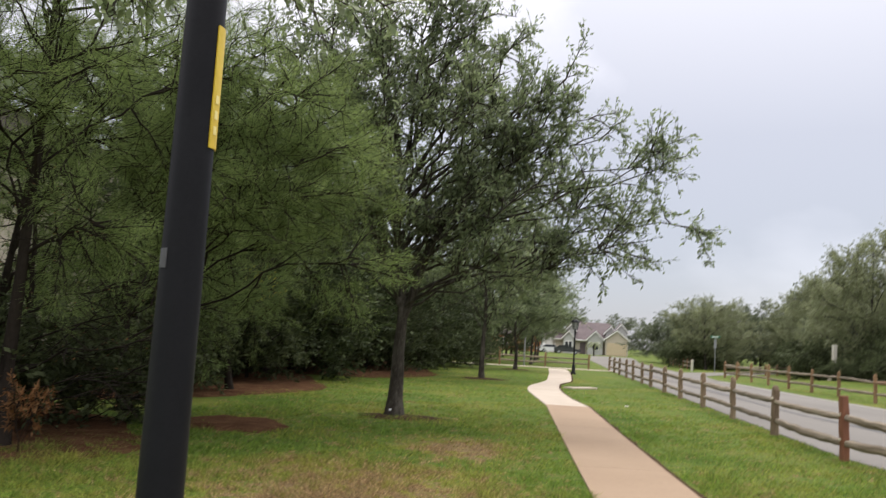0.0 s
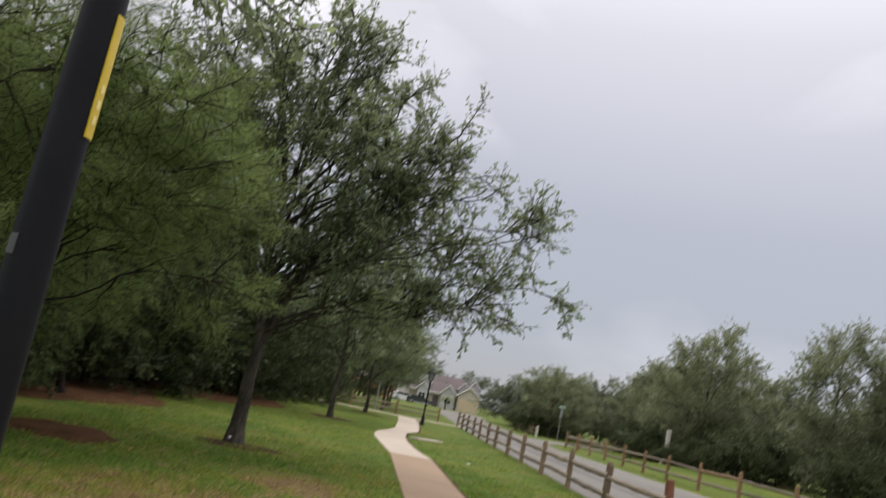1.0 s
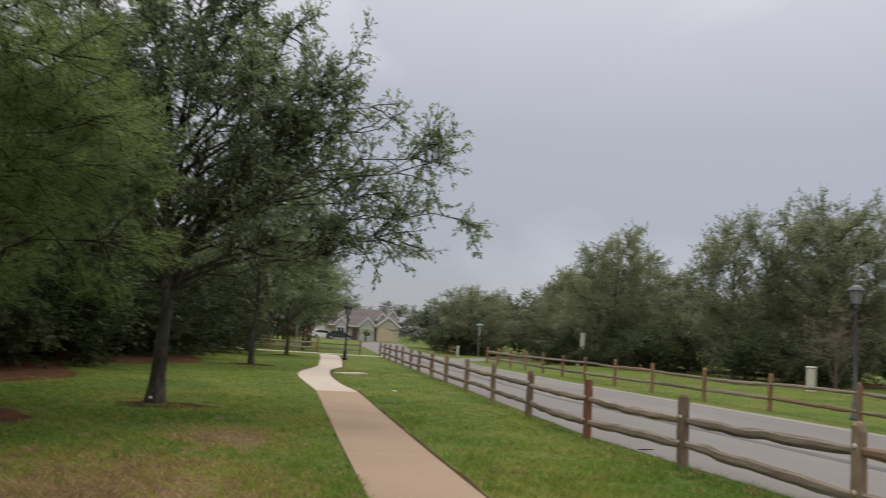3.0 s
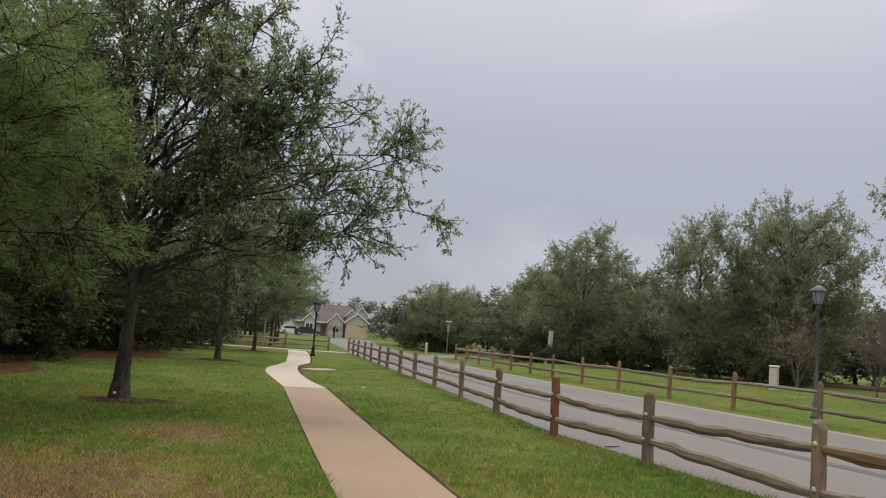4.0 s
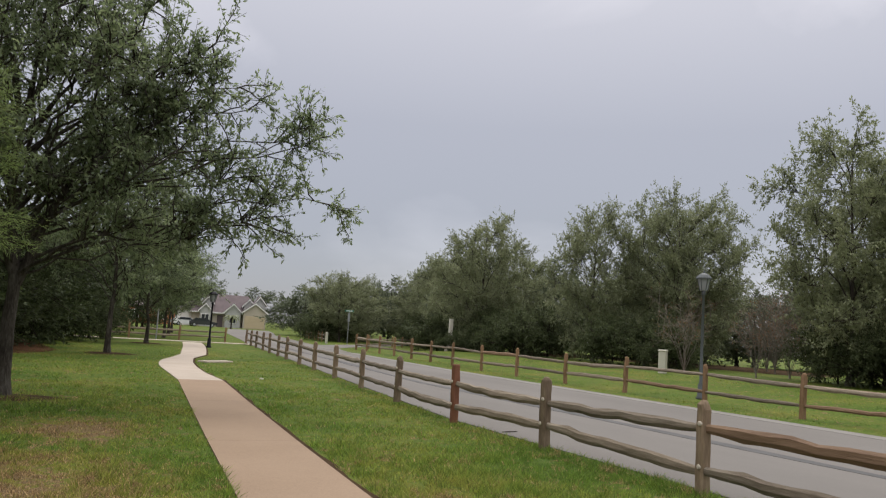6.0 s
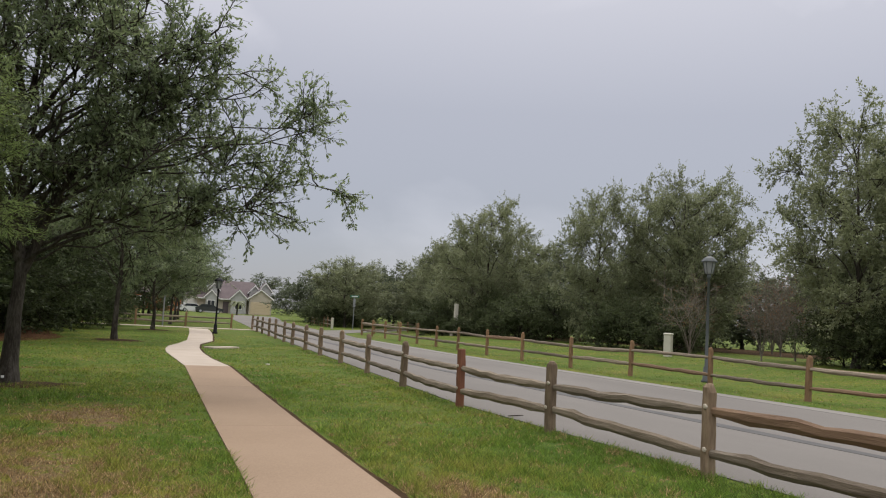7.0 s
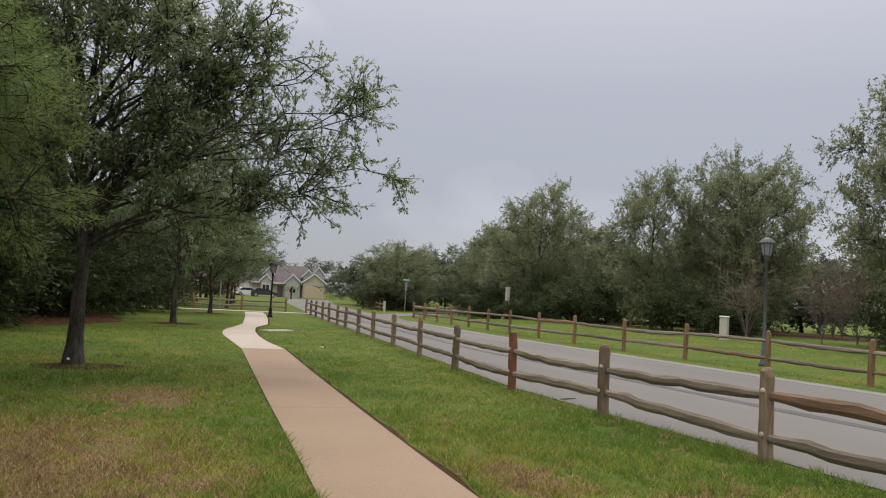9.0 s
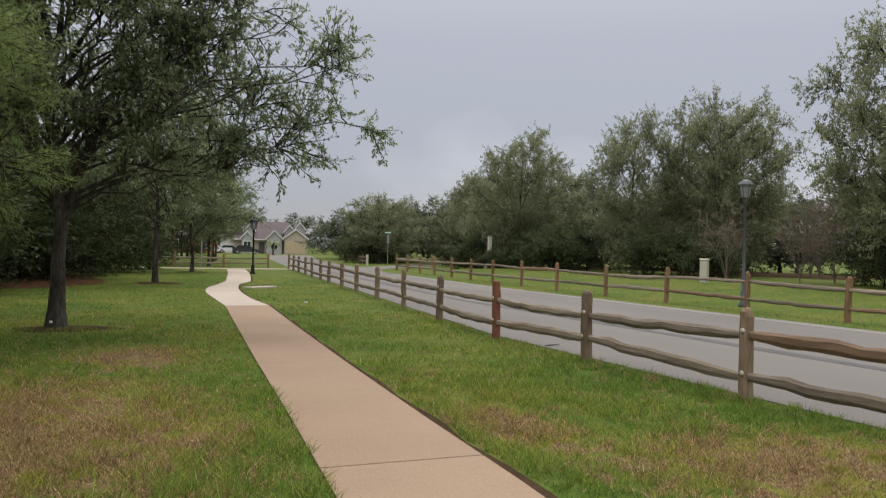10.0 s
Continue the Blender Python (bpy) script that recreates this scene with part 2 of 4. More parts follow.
DEAD_LEAF = leaf_material("dead_orange_frond", (0.13, 0.06, 0.025), (0.24, 0.12, 0.05), (0.33, 0.19, 0.09), gloss=0.1)
BLACK_METAL = material("black_painted_metal", [(0.3, (0.007, 0.007, 0.009)), (0.7, (0.014, 0.014, 0.017))], 3, 80, 0.45, 0.1, 0.002, gloss=0.12)
GREY_METAL = material("dark_grey_green_metal", [(0.3, (0.06, 0.068, 0.07)), (0.7, (0.095, 0.105, 0.105))], 3, 80, 0.5, 0.1, 0.002, gloss=0.3)
YELLOW_TAPE = material("yellow_reflective_strip", [(0.3, (0.52, 0.36, 0.02)), (0.7, (0.68, 0.48, 0.04))], 8, 60, 0.4, 0.05, 0.001)
GREY_TAPE = material("grey_tape", [(0.3, (0.05, 0.05, 0.056)), (0.7, (0.08, 0.08, 0.088))], 8, 60, 0.6, 0.1, 0.001)
PALE_MARK = material("pale_print", [(0.3, (0.70, 0.58, 0.20)), (0.7, (0.78, 0.66, 0.28))], 8, 60, 0.6, 0, 0.001)
FROSTED = material("frosted_lamp_glass", [(0.3, (0.20, 0.21, 0.21)), (0.7, (0.27, 0.28, 0.28))], 6, 60, 0.3, 0, 0.001)
BEIGE_PLASTIC = material("beige_utility_plastic", [(0.3, (0.46, 0.44, 0.36)), (0.7, (0.56, 0.54, 0.45))], 2, 50, 0.6, 0.1, 0.002)
STUCCO = material("beige_stucco", [(0.3, (0.40, 0.35, 0.28)), (0.7, (0.49, 0.44, 0.36))], 0.8, 30, 0.9, 0.4, 0.01)
PALE_STUCCO = material("pale_cream_stucco", [(0.3, (0.48, 0.45, 0.38)), (0.7, (0.58, 0.55, 0.47))], 0.8, 30, 0.9, 0.4, 0.01)
STUCCO_GREY = material("grey_stucco", [(0.3, (0.36, 0.36, 0.34)), (0.7, (0.46, 0.46, 0.44))], 0.8, 30, 0.9, 0.4, 0.01)
GARAGE = material("tan_garage_door", [(0.3, (0.50, 0.40, 0.26)), (0.7, (0.56, 0.46, 0.31))], 0.8, 30, 0.7, 0.1, 0.004)
ROOF = material("brown_shingle_roof", [(0.3, (0.085, 0.065, 0.068)), (0.7, (0.14, 0.11, 0.11))], 0.7, 9, 0.9, 0.6, 0.03)
WHITE_TRIM = material("white_painted_trim", [(0.3, (0.70, 0.69, 0.66)), (0.7, (0.80, 0.79, 0.76))], 1, 30, 0.7, 0.1, 0.003)
ORANGE_WALL = material("orange_brick_wall", [(0.3, (0.36, 0.12, 0.05)), (0.7, (0.48, 0.19, 0.09))], 1, 20, 0.9, 0.4, 0.01)
WINDOW_GLASS = material("dark_window_glass", [(0.3, (0.02, 0.023, 0.026)), (0.7, (0.03, 0.034, 0.038))], 1, 10, 0.08, 0, 0.001)
SIGN_GREEN = material("green_sign_sheet", [(0.3, (0.02, 0.14, 0.075)), (0.7, (0.03, 0.19, 0.10))], 2, 30, 0.4, 0, 0.001)
SIGN_BACK = material("bare_aluminium_sheet", [(0.3, (0.45, 0.46, 0.47)), (0.7, (0.55, 0.56, 0.57))], 2, 30, 0.45, 0, 0.001, metal=0.6)
GALV = material("galvanised_post", [(0.3, (0.22, 0.23, 0.23)), (0.7, (0.32, 0.33, 0.33))], 6, 60, 0.5, 0.1, 0.002, metal=0.5)
CAR_WHITE = material("white_car_paint", [(0.3, (0.72, 0.72, 0.72)), (0.7, (0.78, 0.78, 0.78))], 1, 10, 0.25, 0, 0.001, coat=0.6)
CAR_DARK = material("dark_grey_car_paint", [(0.3, (0.03, 0.032, 0.036)), (0.7, (0.045, 0.048, 0.052))], 1, 10, 0.25, 0, 0.001, coat=0.6)
RUBBER = material("black_tyre_rubber", [(0.3, (0.015, 0.015, 0.015)), (0.7, (0.028, 0.028, 0.028))], 5, 60, 0.9, 0.1, 0.003)


# ---------- building helpers ----------
def mesh_of(name, verts, faces, mat, smooth=False):
    me = bpy.data.meshes.new(name)
    if isinstance(verts, np.ndarray):
        n, k = faces.shape
        me.vertices.add(len(verts))
        me.vertices.foreach_set("co", np.ascontiguousarray(verts, dtype=np.float32).ravel())
        me.loops.add(n * k)
        me.loops.foreach_set("vertex_index", np.ascontiguousarray(faces, dtype=np.int32).ravel())
        me.polygons.add(n)
        me.polygons.foreach_set("loop_start", np.arange(0, n * k, k, dtype=np.int32))
        me.update(calc_edges=True)
        me.validate()
    else:
        me.from_pydata(verts, [], faces)
    if smooth:
        me.polygons.foreach_set("use_smooth", [True] * len(me.polygons))
    me.materials.append(mat)
    me.update()
    return me


def part(name, me, parent, label="", m=None):
    ob = new(name, me)
    ob.parent = parent
    if m is not None:
        ob.matrix_basis = m
    return tagged(ob, label=label)


def part_bm(name, bm, mat, parent, label="", m=None, smooth=False):
    bmesh.ops.recalc_face_normals(bm, faces=bm.faces)
    me = bpy.data.meshes.new(name)
    bm.to_mesh(me)
    bm.free()
    me.materials.append(mat)
    if smooth:
        me.polygons.foreach_set("use_smooth", [True] * len(me.polygons))
    return part(name, me, parent, label, m)


def thing(name, m, label, category, group="", kind=""):
    ob = new(name)
    ob.matrix_basis = m
    ob.empty_display_size = 0.2
    return tagged(ob, label, category, group, kind)


def box(bm, size, at=(0, 0, 0), bevel=0.0, turn=None):
    """A box of that size, its centre at that place, edges rounded."""
    m = Matrix.Translation(at) @ (turn or Matrix()) @ Matrix.Diagonal((*size, 1))
    made = bmesh.ops.create_cube(bm, size=1.0, matrix=m)["verts"]
    if bevel:
        edges = {e for v in made for e in v.link_edges}
        bmesh.ops.bevel(bm, geom=list(edges), offset=bevel, segments=1, affect="EDGES")
    return bm


def lathe(bm, profile, sides=16, m=None):
    """A turned shape from (radius, height) pairs."""
    rings = []
    for r, z in profile:
        ring = []
        for i in range(sides):
            a = 2 * math.pi * i / sides
            p = Vector((r * math.cos(a), r * math.sin(a), z))
            ring.append(bm.verts.new(m @ p if m else p))
        rings.append(ring)
    for a, b in zip(rings, rings[1:]):
        for i in range(sides):
            bm.faces.new((a[i], a[(i + 1) % sides], b[(i + 1) % sides], b[i]))
    bm.faces.new(rings[0][::-1])
    bm.faces.new(rings[-1])
    return bm


def prism(bm, outline, depth, m=None):
    """A flat outline (x, z) given depth along y."""
    a = [bm.verts.new((m @ Vector((x, -depth / 2, z))) if m else (x, -depth / 2, z)) for x, z in outline]
    b = [bm.verts.new((m @ Vector((x, depth / 2, z))) if m else (x, depth / 2, z)) for x, z in outline]
    bm.faces.new(a)
    bm.faces.new(b[::-1])
    n = len(a)
    for i in range(n):
        bm.faces.new((a[i], b[i], b[(i + 1) % n], a[(i + 1) % n]))
    return bm


def smooth_step(a, b, x):
    u = np.clip((x - a) / (b - a), 0, 1)
    return u * u * (3 - 2 * u)


def ground_height(x, y):
    """Flat by the road, a low bank beyond the far fence."""
    return 0.36 * smooth_step(18.0, 25.0, x) * (1 - smooth_step(48.0, 58.0, y))


# ---------- ground ----------
def near_edge(y):
    return 6.25 + 0.12 * max(0.0, y - 13.0)


def far_edge(y):
    return 14.97 + 0.06 * max(0.0, y - 31.0)


def axis(dense_from, dense_to, step, reach):
    inner = list(np.arange(dense_from, dense_to + 0.01, step))
    grow, out = step, inner[-1]
    tail = []
    while out < reach:
        grow *= 1.45
        out += grow
        tail.append(out)
    grow, out, front = step, inner[0], []
    while out > -reach:
        grow *= 1.45
        out -= grow
        front.append(out)
    return np.array(front[::-1] + inner + tail)


gx, gy = axis(-12, 40, 1.0, 2500), axis(-6, 70, 1.0, 2500)
GX, GY = np.meshgrid(gx, gy)
GZ = ground_height(GX, GY)
gv = np.stack([GX.ravel(), GY.ravel(), GZ.ravel()], 1)
idx = np.arange(len(gv)).reshape(GX.shape)
gf = np.stack([idx[:-1, :-1].ravel(), idx[:-1, 1:].ravel(), idx[1:, 1:].ravel(), idx[1:, :-1].ravel()], 1)
ground = tagged(new("ground", mesh_of("ground", gv, gf, LAWN, True)), "mown grass with straw-brown worn patches", "lawn", kind="structure")


def strip(name, left, right, z, thick, mat, parent=None, smooth=False):
    """A paved strip between two lines of plan points, with edges that go down into the ground."""
    bm = bmesh.new()
    rings = []
    for (lx, ly), (rx, ry) in zip(left, right):
        rings.append([bm.verts.new(p) for p in ((lx, ly, z - thick), (lx, ly, z), (rx, ry, z), (rx, ry, z - thick))])
    for a, b in zip(rings, rings[1:]):
        for i in range(3):
            bm.faces.new((a[i], a[i + 1], b[i + 1], b[i]))
    bm.faces.new(rings[0])
    bm.faces.new(rings[-1][::-1])
    return part_bm(name, bm, mat, parent)


ys = [-60, -30, -10, 0, 6, 13, 18, 24, 31, 38, 45, 52]
road_left = [(near_edge(y) + 0.16, y) for y in ys] + [(12.6, 62), (16.6, 90), (20.8, 112), (24.5, 132)]
road_right = [(far_edge(y), y) for y in ys] + [(17.9, 62), (22.0, 90), (27.0, 112), (31.0, 132)]
road = tagged(strip("road", road_left, road_right, 0.012, 0.05, ASPHALT), "worn light-grey asphalt road between the fences", "road", kind="structure")
gutter = tagged(strip("road_gutter", [(far_edge(y) - 0.55, y) for y in ys[:-1]], [(far_edge(y) + 0.03, y) for y in ys[:-1]], 0.018, 0.05, GUTTER), "pale concrete gutter along the road's edge", "gutter", kind="structure")
seam = tagged(strip("road_seam", [(9.72 + 0.10 * max(0, y - 22) + 0.05 * math.sin(y), y) for y in range(-20, 53, 3)], [(9.98 + 0.10 * max(0, y - 22) + 0.10 * math.sin(1.7 * y) + 0.16 * math.exp(-((y - 9.5) / 2.5) ** 2), y) for y in range(-20, 53, 3)], 0.017, 0.03, TYRE_TRACK), "dark tarred seam along the road", "road seam", kind="structure")
side_road = tagged(strip("side_road", [(15.5, 58.0), (17, 59.0), (19, 61.2), (23, 66.8), (28, 74.2), (37, 88), (48, 104)], [(15.6, 45.0), (16.5, 50.0), (17.6, 54.0), (19.6, 57.5), (24.2, 64.3), (39, 87), (50, 103)], 0.020, 0.05, ASPHALT), "light-grey side street meeting the road", "road", kind="structure")
cross_path = tagged(strip("cross_path", [(-8, 49.7), (4, 50.7), (11.4, 51.6)], [(-8, 51.0), (4, 51.9), (11.4, 52.9)], 0.026, 0.06, PATH_NEW), "pale concrete path crossing in front of the rail fence", "path", kind="structure")
far_walk = tagged(strip("far_walk", [(24.3, -10), (24.6, 12), (25.4, 24), (27.0, 32)], [(25.7, -10), (26.0, 12), (26.9, 24), (28.4, 32)], 0.40, 0.5, PATH_OLD), "tan concrete walk on the bank beyond the far fence", "path", kind="structure")

# the winding footpath: its two edges at stations along it
LEFT_EDGE = [(-40, -2.6), (-6, 0.45), (0, 0.90), (4.7, 1.30), (7.1, 1.52), (10.6, 1.82), (15, 2.22), (20.1, 2.69), (23.0, 2.77), (25.5, 2.84), (27.4, 3.02), (29.0, 3.30), (31, 3.85), (33.7, 4.50), (37.5, 5.05), (41.3, 5.60), (45, 6.10), (48.6, 6.55), (51.0, 6.9)]
RIGHT_EDGE = [(-40, -1.4), (-6, 1.60), (0, 2.05), (4.4, 2.50), (6.8, 2.65), (10.4, 2.92), (15, 3.30), (20.3, 3.77), (23.0, 3.76), (25.6, 3.92), (28.0, 4.16), (31, 4.62), (34.0, 5.55), (39, 6.35), (43, 6.95), (47, 7.48), (51.0, 7.9)]


def edge_at(table, y):
    return float(np.interp(y, [a for a, b in table], [b for a, b in table]))


footpath = thing("footpath", Matrix(), "winding tan concrete footpath with saw-cut joints", "footpath", kind="structure")
joints = [-39.7, -34.7, -29.7, -24.7, -19.7, -14.7, -9.7, -4.7, 0.3, 5.33, 10.3, 15.3, 20.25, 25.2, 30.2, 35.2, 40.2, 45.2, 50.0]
for a, b in zip(joints, joints[1:]):
    stations = np.linspace(a + (0.009 if a == 5.33 else 0.0025), b - (0.009 if b == 5.33 else 0.0025), 9)
    slab = strip("slab", [(edge_at(LEFT_EDGE, y), y) for y in stations], [(edge_at(RIGHT_EDGE, y), y) for y in stations], 0.022, 0.10, PATH_OLD if a < 20 else PATH_NEW, footpath)
# Soil edge drawn wider than the gap, with the shade beside the slab included.
joint_bed = tagged(strip("path_edge_soil", [(edge_at(LEFT_EDGE, y) + 0.02, y) for y in np.arange(-39, 50, 0.7)], [(edge_at(RIGHT_EDGE, y) + 0.080 + 0.04 * math.sin(4.1 * y) * math.sin(1.3 * y), y) for y in np.arange(-39, 50, 0.7)], 0.006, 0.03, SOIL), "dark trimmed soil edge beside the path, widened to take in the gap's shade", "soil edge", kind="structure")


def patch(name, outline_fn, z, mat, label, category):
    """A low uneven patch of litter or soil on the ground, thin at its rim."""
    bm = bmesh.new()
    rings = []
    for k, (f, zz) in enumerate(((1.0, 0.001), (0.8, z * 0.8), (0.45, z), (0.12, z))):
        rings.append([bm.verts.new((*outline_fn(a, f), zz)) for a in np.linspace(0, 2 * math.pi, 40, endpoint=False)])
    for a, b in zip(rings, rings[1:]):
        for i in range(40):
            bm.faces.new((a[i], a[(i + 1) % 40], b[(i + 1) % 40], b[i]))
    bm.faces.new(rings[-1])
    return tagged(part_bm(name, bm, mat, None, smooth=True), label, category, kind="structure")


def blob(cx, cy, rx, ry, seed):
    return lambda a, f: (cx + f * rx * math.cos(a) * (1 + 0.12 * math.sin(3 * a + seed) + 0.07 * math.sin(7 * a + 2 * seed)), cy + f * ry * math.sin(a) * (1 + 0.12 * math.cos(4 * a + seed) + 0.07 * math.sin(9 * a + seed)))


patch("soil_ring", blob(-0.62, 15.15, 0.85, 0.5, 1.0), 0.03, SOIL, "ring of bare dark soil round the oak's foot", "soil")
patch("soil_ring", blob(1.75, 31.8, 0.9, 0.7, 2.0), 0.035, SOIL, "ring of bare dark soil round the oak's foot", "soil")
patch("soil_ring", blob(4.2, 44.6, 0.8, 0.6, 3.0), 0.035, SOIL, "ring of bare dark soil round the oak's foot", "soil")
patch("needle_litter", blob(-6.6, 9.2, 2.9, 4.2, 0.4), 0.05, MULCH, "reddish-brown pine litter under the trees", "litter")
patch("needle_litter", blob(-7.0, 22.0, 3.6, 7.5, 1.4), 0.05, MULCH, "reddish-brown pine litter under the trees", "litter")
patch("needle_litter", blob(-5.4, 36.0, 5.0, 10.0, 2.4), 0.05, MULCH, "reddish-brown pine litter under the trees", "litter")
patch("needle_litter", blob(-3.1, 12.6, 0.9, 1.0, 3.4), 0.05, MULCH, "small heap of reddish pine litter on the grass", "litter")
patch("woodland_floor", blob(42, 48, 9.5, 20.0, 1.9), 0.42, SOIL, "dark ground patch under the roadside trees", "litter")


# ---------- trees ----------
def tube(verts, faces, points, radii, sides):
    """Adds a tapering tube along points to the lists."""
    start = len(verts)
    n = len(points)
    for i, (p, r) in enumerate(zip(points, radii)):
        d = (points[min(i + 1, n - 1)] - points[max(i - 1, 0)])
        d = d / (np.linalg.norm(d) + 1e-9)
        side = np.cross(d, (0.31, 0.87, 0.39))
        side = side / (np.linalg.norm(side) + 1e-9)
        up = np.cross(d, side)
        for k in range(sides):
            a = 2 * math.pi * k / sides
            verts.append(p + r * (math.cos(a) * side + math.sin(a) * up))
    for i in range(n - 1):
        for k in range(sides):
            a, b = start + i * sides + k, start + i * sides + (k + 1) % sides
            faces.append((a, b, b + sides, a + sides))


def bowed(rng, a, b, rise, wobble, n):
    """A crooked line from a to b that bows upward."""
    t = np.linspace(0, 1, n)[:, None]
    line = a + (b - a) * t
    line[:, 2] += rise * np.sin(math.pi * t[:, 0])
    jog = rng.normal(0, wobble, (n, 3))
    jog[0] = 0
    return line + jog * np.linalg.norm(b - a) * np.minimum(1, 3 * t)


def leaves(rng, centres, ways, length, width, droop=0.25):
    """Small folded leaves: two triangles each, every one an island."""
    n = len(centres)
    way = ways + rng.normal(0, 0.75, (n, 3))
    way[:, 2] -= droop
    way /= np.linalg.norm(way, axis=1)[:, None] + 1e-9
    side = np.cross(way, rng.normal(0, 1, (n, 3)) * (0.7, 0.7, 1.0) + (0, 0, 1.2))
    side /= np.linalg.norm(side, axis=1)[:, None] + 1e-9
    up = np.cross(side, way)
    size = rng.uniform(0.65, 1.35, (n, 1))
    l, w = length * size, width * size
    v = np.stack([centres, centres + way * l * 0.5 + side * w * 0.5 + up * w * 0.12, centres + way * l, centres + way * l * 0.5 - side * w * 0.5 + up * w * 0.12], 1).reshape(-1, 3)
    f = np.arange(4 * n).reshape(n, 4)
    return v, f


def needle_tufts(rng, centres, ways, length, width):
    n = len(centres)
    way = ways + rng.normal(0, 0.5, (n, 3))
    way /= np.linalg.norm(way, axis=1)[:, None] + 1e-9
    side = np.cross(way, rng.normal(0, 1, (n, 3)))
    side /= np.linalg.norm(side, axis=1)[:, None] + 1e-9
    l = length * rng.uniform(0.6, 1.3, (n, 1))
    v = np.stack([centres - side * width * 0.5, centres + side * width * 0.5, centres + way * l], 1).reshape(-1, 3)
    return v, np.arange(3 * n).reshape(n, 3)


def build_tree(seed, trunk, trunk_r, targets, attach, subs, twigs, per_twig, leaf, sub_len, twig_len, kind="leaf", sag=0.0, rise=0.12, light=False, stout=0, loose=0.03, inner=0.28):
    """Wood and foliage meshes. trunk: points of the stem; targets: where the limbs end; attach: share of the stem at which each starts."""
    rng = np.random.default_rng(seed)
    wood_v, wood_f, centres, ways = [], [], [], []
    stem = np.array(trunk, float)
    fine = np.linspace(0, 1, 14)
    along = np.linspace(0, 1, len(stem))
    stem = np.stack([np.interp(fine, along, stem[:, k]) for k in range(3)], 1)
    stem[1:, :2] += rng.normal(0, 0.008 * stem[-1, 2] / 5, (13, 2))
    radii = trunk_r * (1 - 0.78 * fine ** 0.8) + trunk_r * 0.5 * np.exp(-fine * 22)
    tube(wood_v, wood_f, stem, radii, 10)
    for number, (target, share) in enumerate(zip(targets, attach)):
        k = share * 13
        start = stem[int(k)] + (stem[min(int(k) + 1, 13)] - stem[int(k)]) * (k - int(k))
        end = np.array(target, float)
        reach = np.linalg.norm(end - start)
        limb = bowed(rng, start, end, rise * reach, 0.022, 9)
        r0 = trunk_r * (0.62 if number < stout else rng.uniform(0.15, 0.26))
        tube(wood_v, wood_f, limb, np.linspace(r0, 0.007, 9), 6)
        for _ in range(subs):
            u = rng.uniform(inner, 1.0) ** 0.75 * 8
            i = min(int(u), 7)
            p = limb[i] + (limb[i + 1] - limb[i]) * (u - i)
            out = limb[-1] - limb[0]
            out = out / (np.linalg.norm(out) + 1e-9)
            way = out * 0.55 + rng.normal(0, 0.62, 3) + (0, 0, 0.12 - sag)
            way /= np.linalg.norm(way)
            q = p + way * sub_len * rng.uniform(0.55, 1.2)
            branch = bowed(rng, p, q, 0.03, 0.03, 5)
            if light:
                tube(wood_v, wood_f, branch[::2], np.linspace(0.011 + 0.005 * sub_len, 0.005, 3), 3)
            else:
                tube(wood_v, wood_f, branch, np.linspace(0.011 + 0.005 * sub_len, 0.005, 5), 4)
            for _ in range(twigs):
                w = rng.uniform(0.2, 1.0) * 4
                j = min(int(w), 3)
                s = branch[j] + (branch[j + 1] - branch[j]) * (w - j)
                d = way * 0.5 + rng.normal(0, 0.6, 3) + (0, 0, 0.05 - sag)
                d /= np.linalg.norm(d)
                e = s + d * twig_len * rng.uniform(0.5, 1.3)
                if not light:
                    tube(wood_v, wood_f, np.array([s, e]), (0.006, 0.003), 3)
                m = max(1, int(per_twig * rng.uniform(0.5, 1.5)))
                shares = rng.uniform(0.1, 1.05, (m, 1))
                centres.append(s + (e - s) * shares + rng.normal(0, loose, (m, 3)))
                ways.append(np.repeat(d[None], m, 0))
    centres, ways = np.concatenate(centres), np.concatenate(ways)
    if kind == "needle":
        lv, lf = needle_tufts(rng, centres, ways, *leaf)
    else:
        lv, lf = leaves(rng, centres, ways, *leaf)
    return np.array(wood_v), np.array(wood_f, dtype=np.int32), lv, lf


def tree(name, meshes, bark, leaf_mat, m, label, category="tree", group=""):
    wv, wf, lv, lf = meshes
    top = thing(name, m, label, category, group)
    part("trunk", mesh_of("trunk", wv, wf, bark, True), top)
    part("crown", mesh_of("crown", lv, lf, leaf_mat), top)
    return top


def crown_targets(seed, n, centre, radii, low=-0.5, fill=0.35):
    """Limb ends spread over an uneven rounded crown."""
    rng = np.random.default_rng(seed)
    made = []
    for i in range(n):
        z = low + (1 - low) * (i + 0.5) / n
        a = i * 2.39996 + rng.uniform(-0.4, 0.4)
        r = math.sqrt(max(0.05, 1 - z * z))
        s = rng.uniform(1 - fill, 1.08)
        made.append((centre[0] + radii[0] * r * s * math.cos(a), centre[1] + radii[1] * r * s * math.sin(a), centre[2] + radii[2] * z * s))
    return made


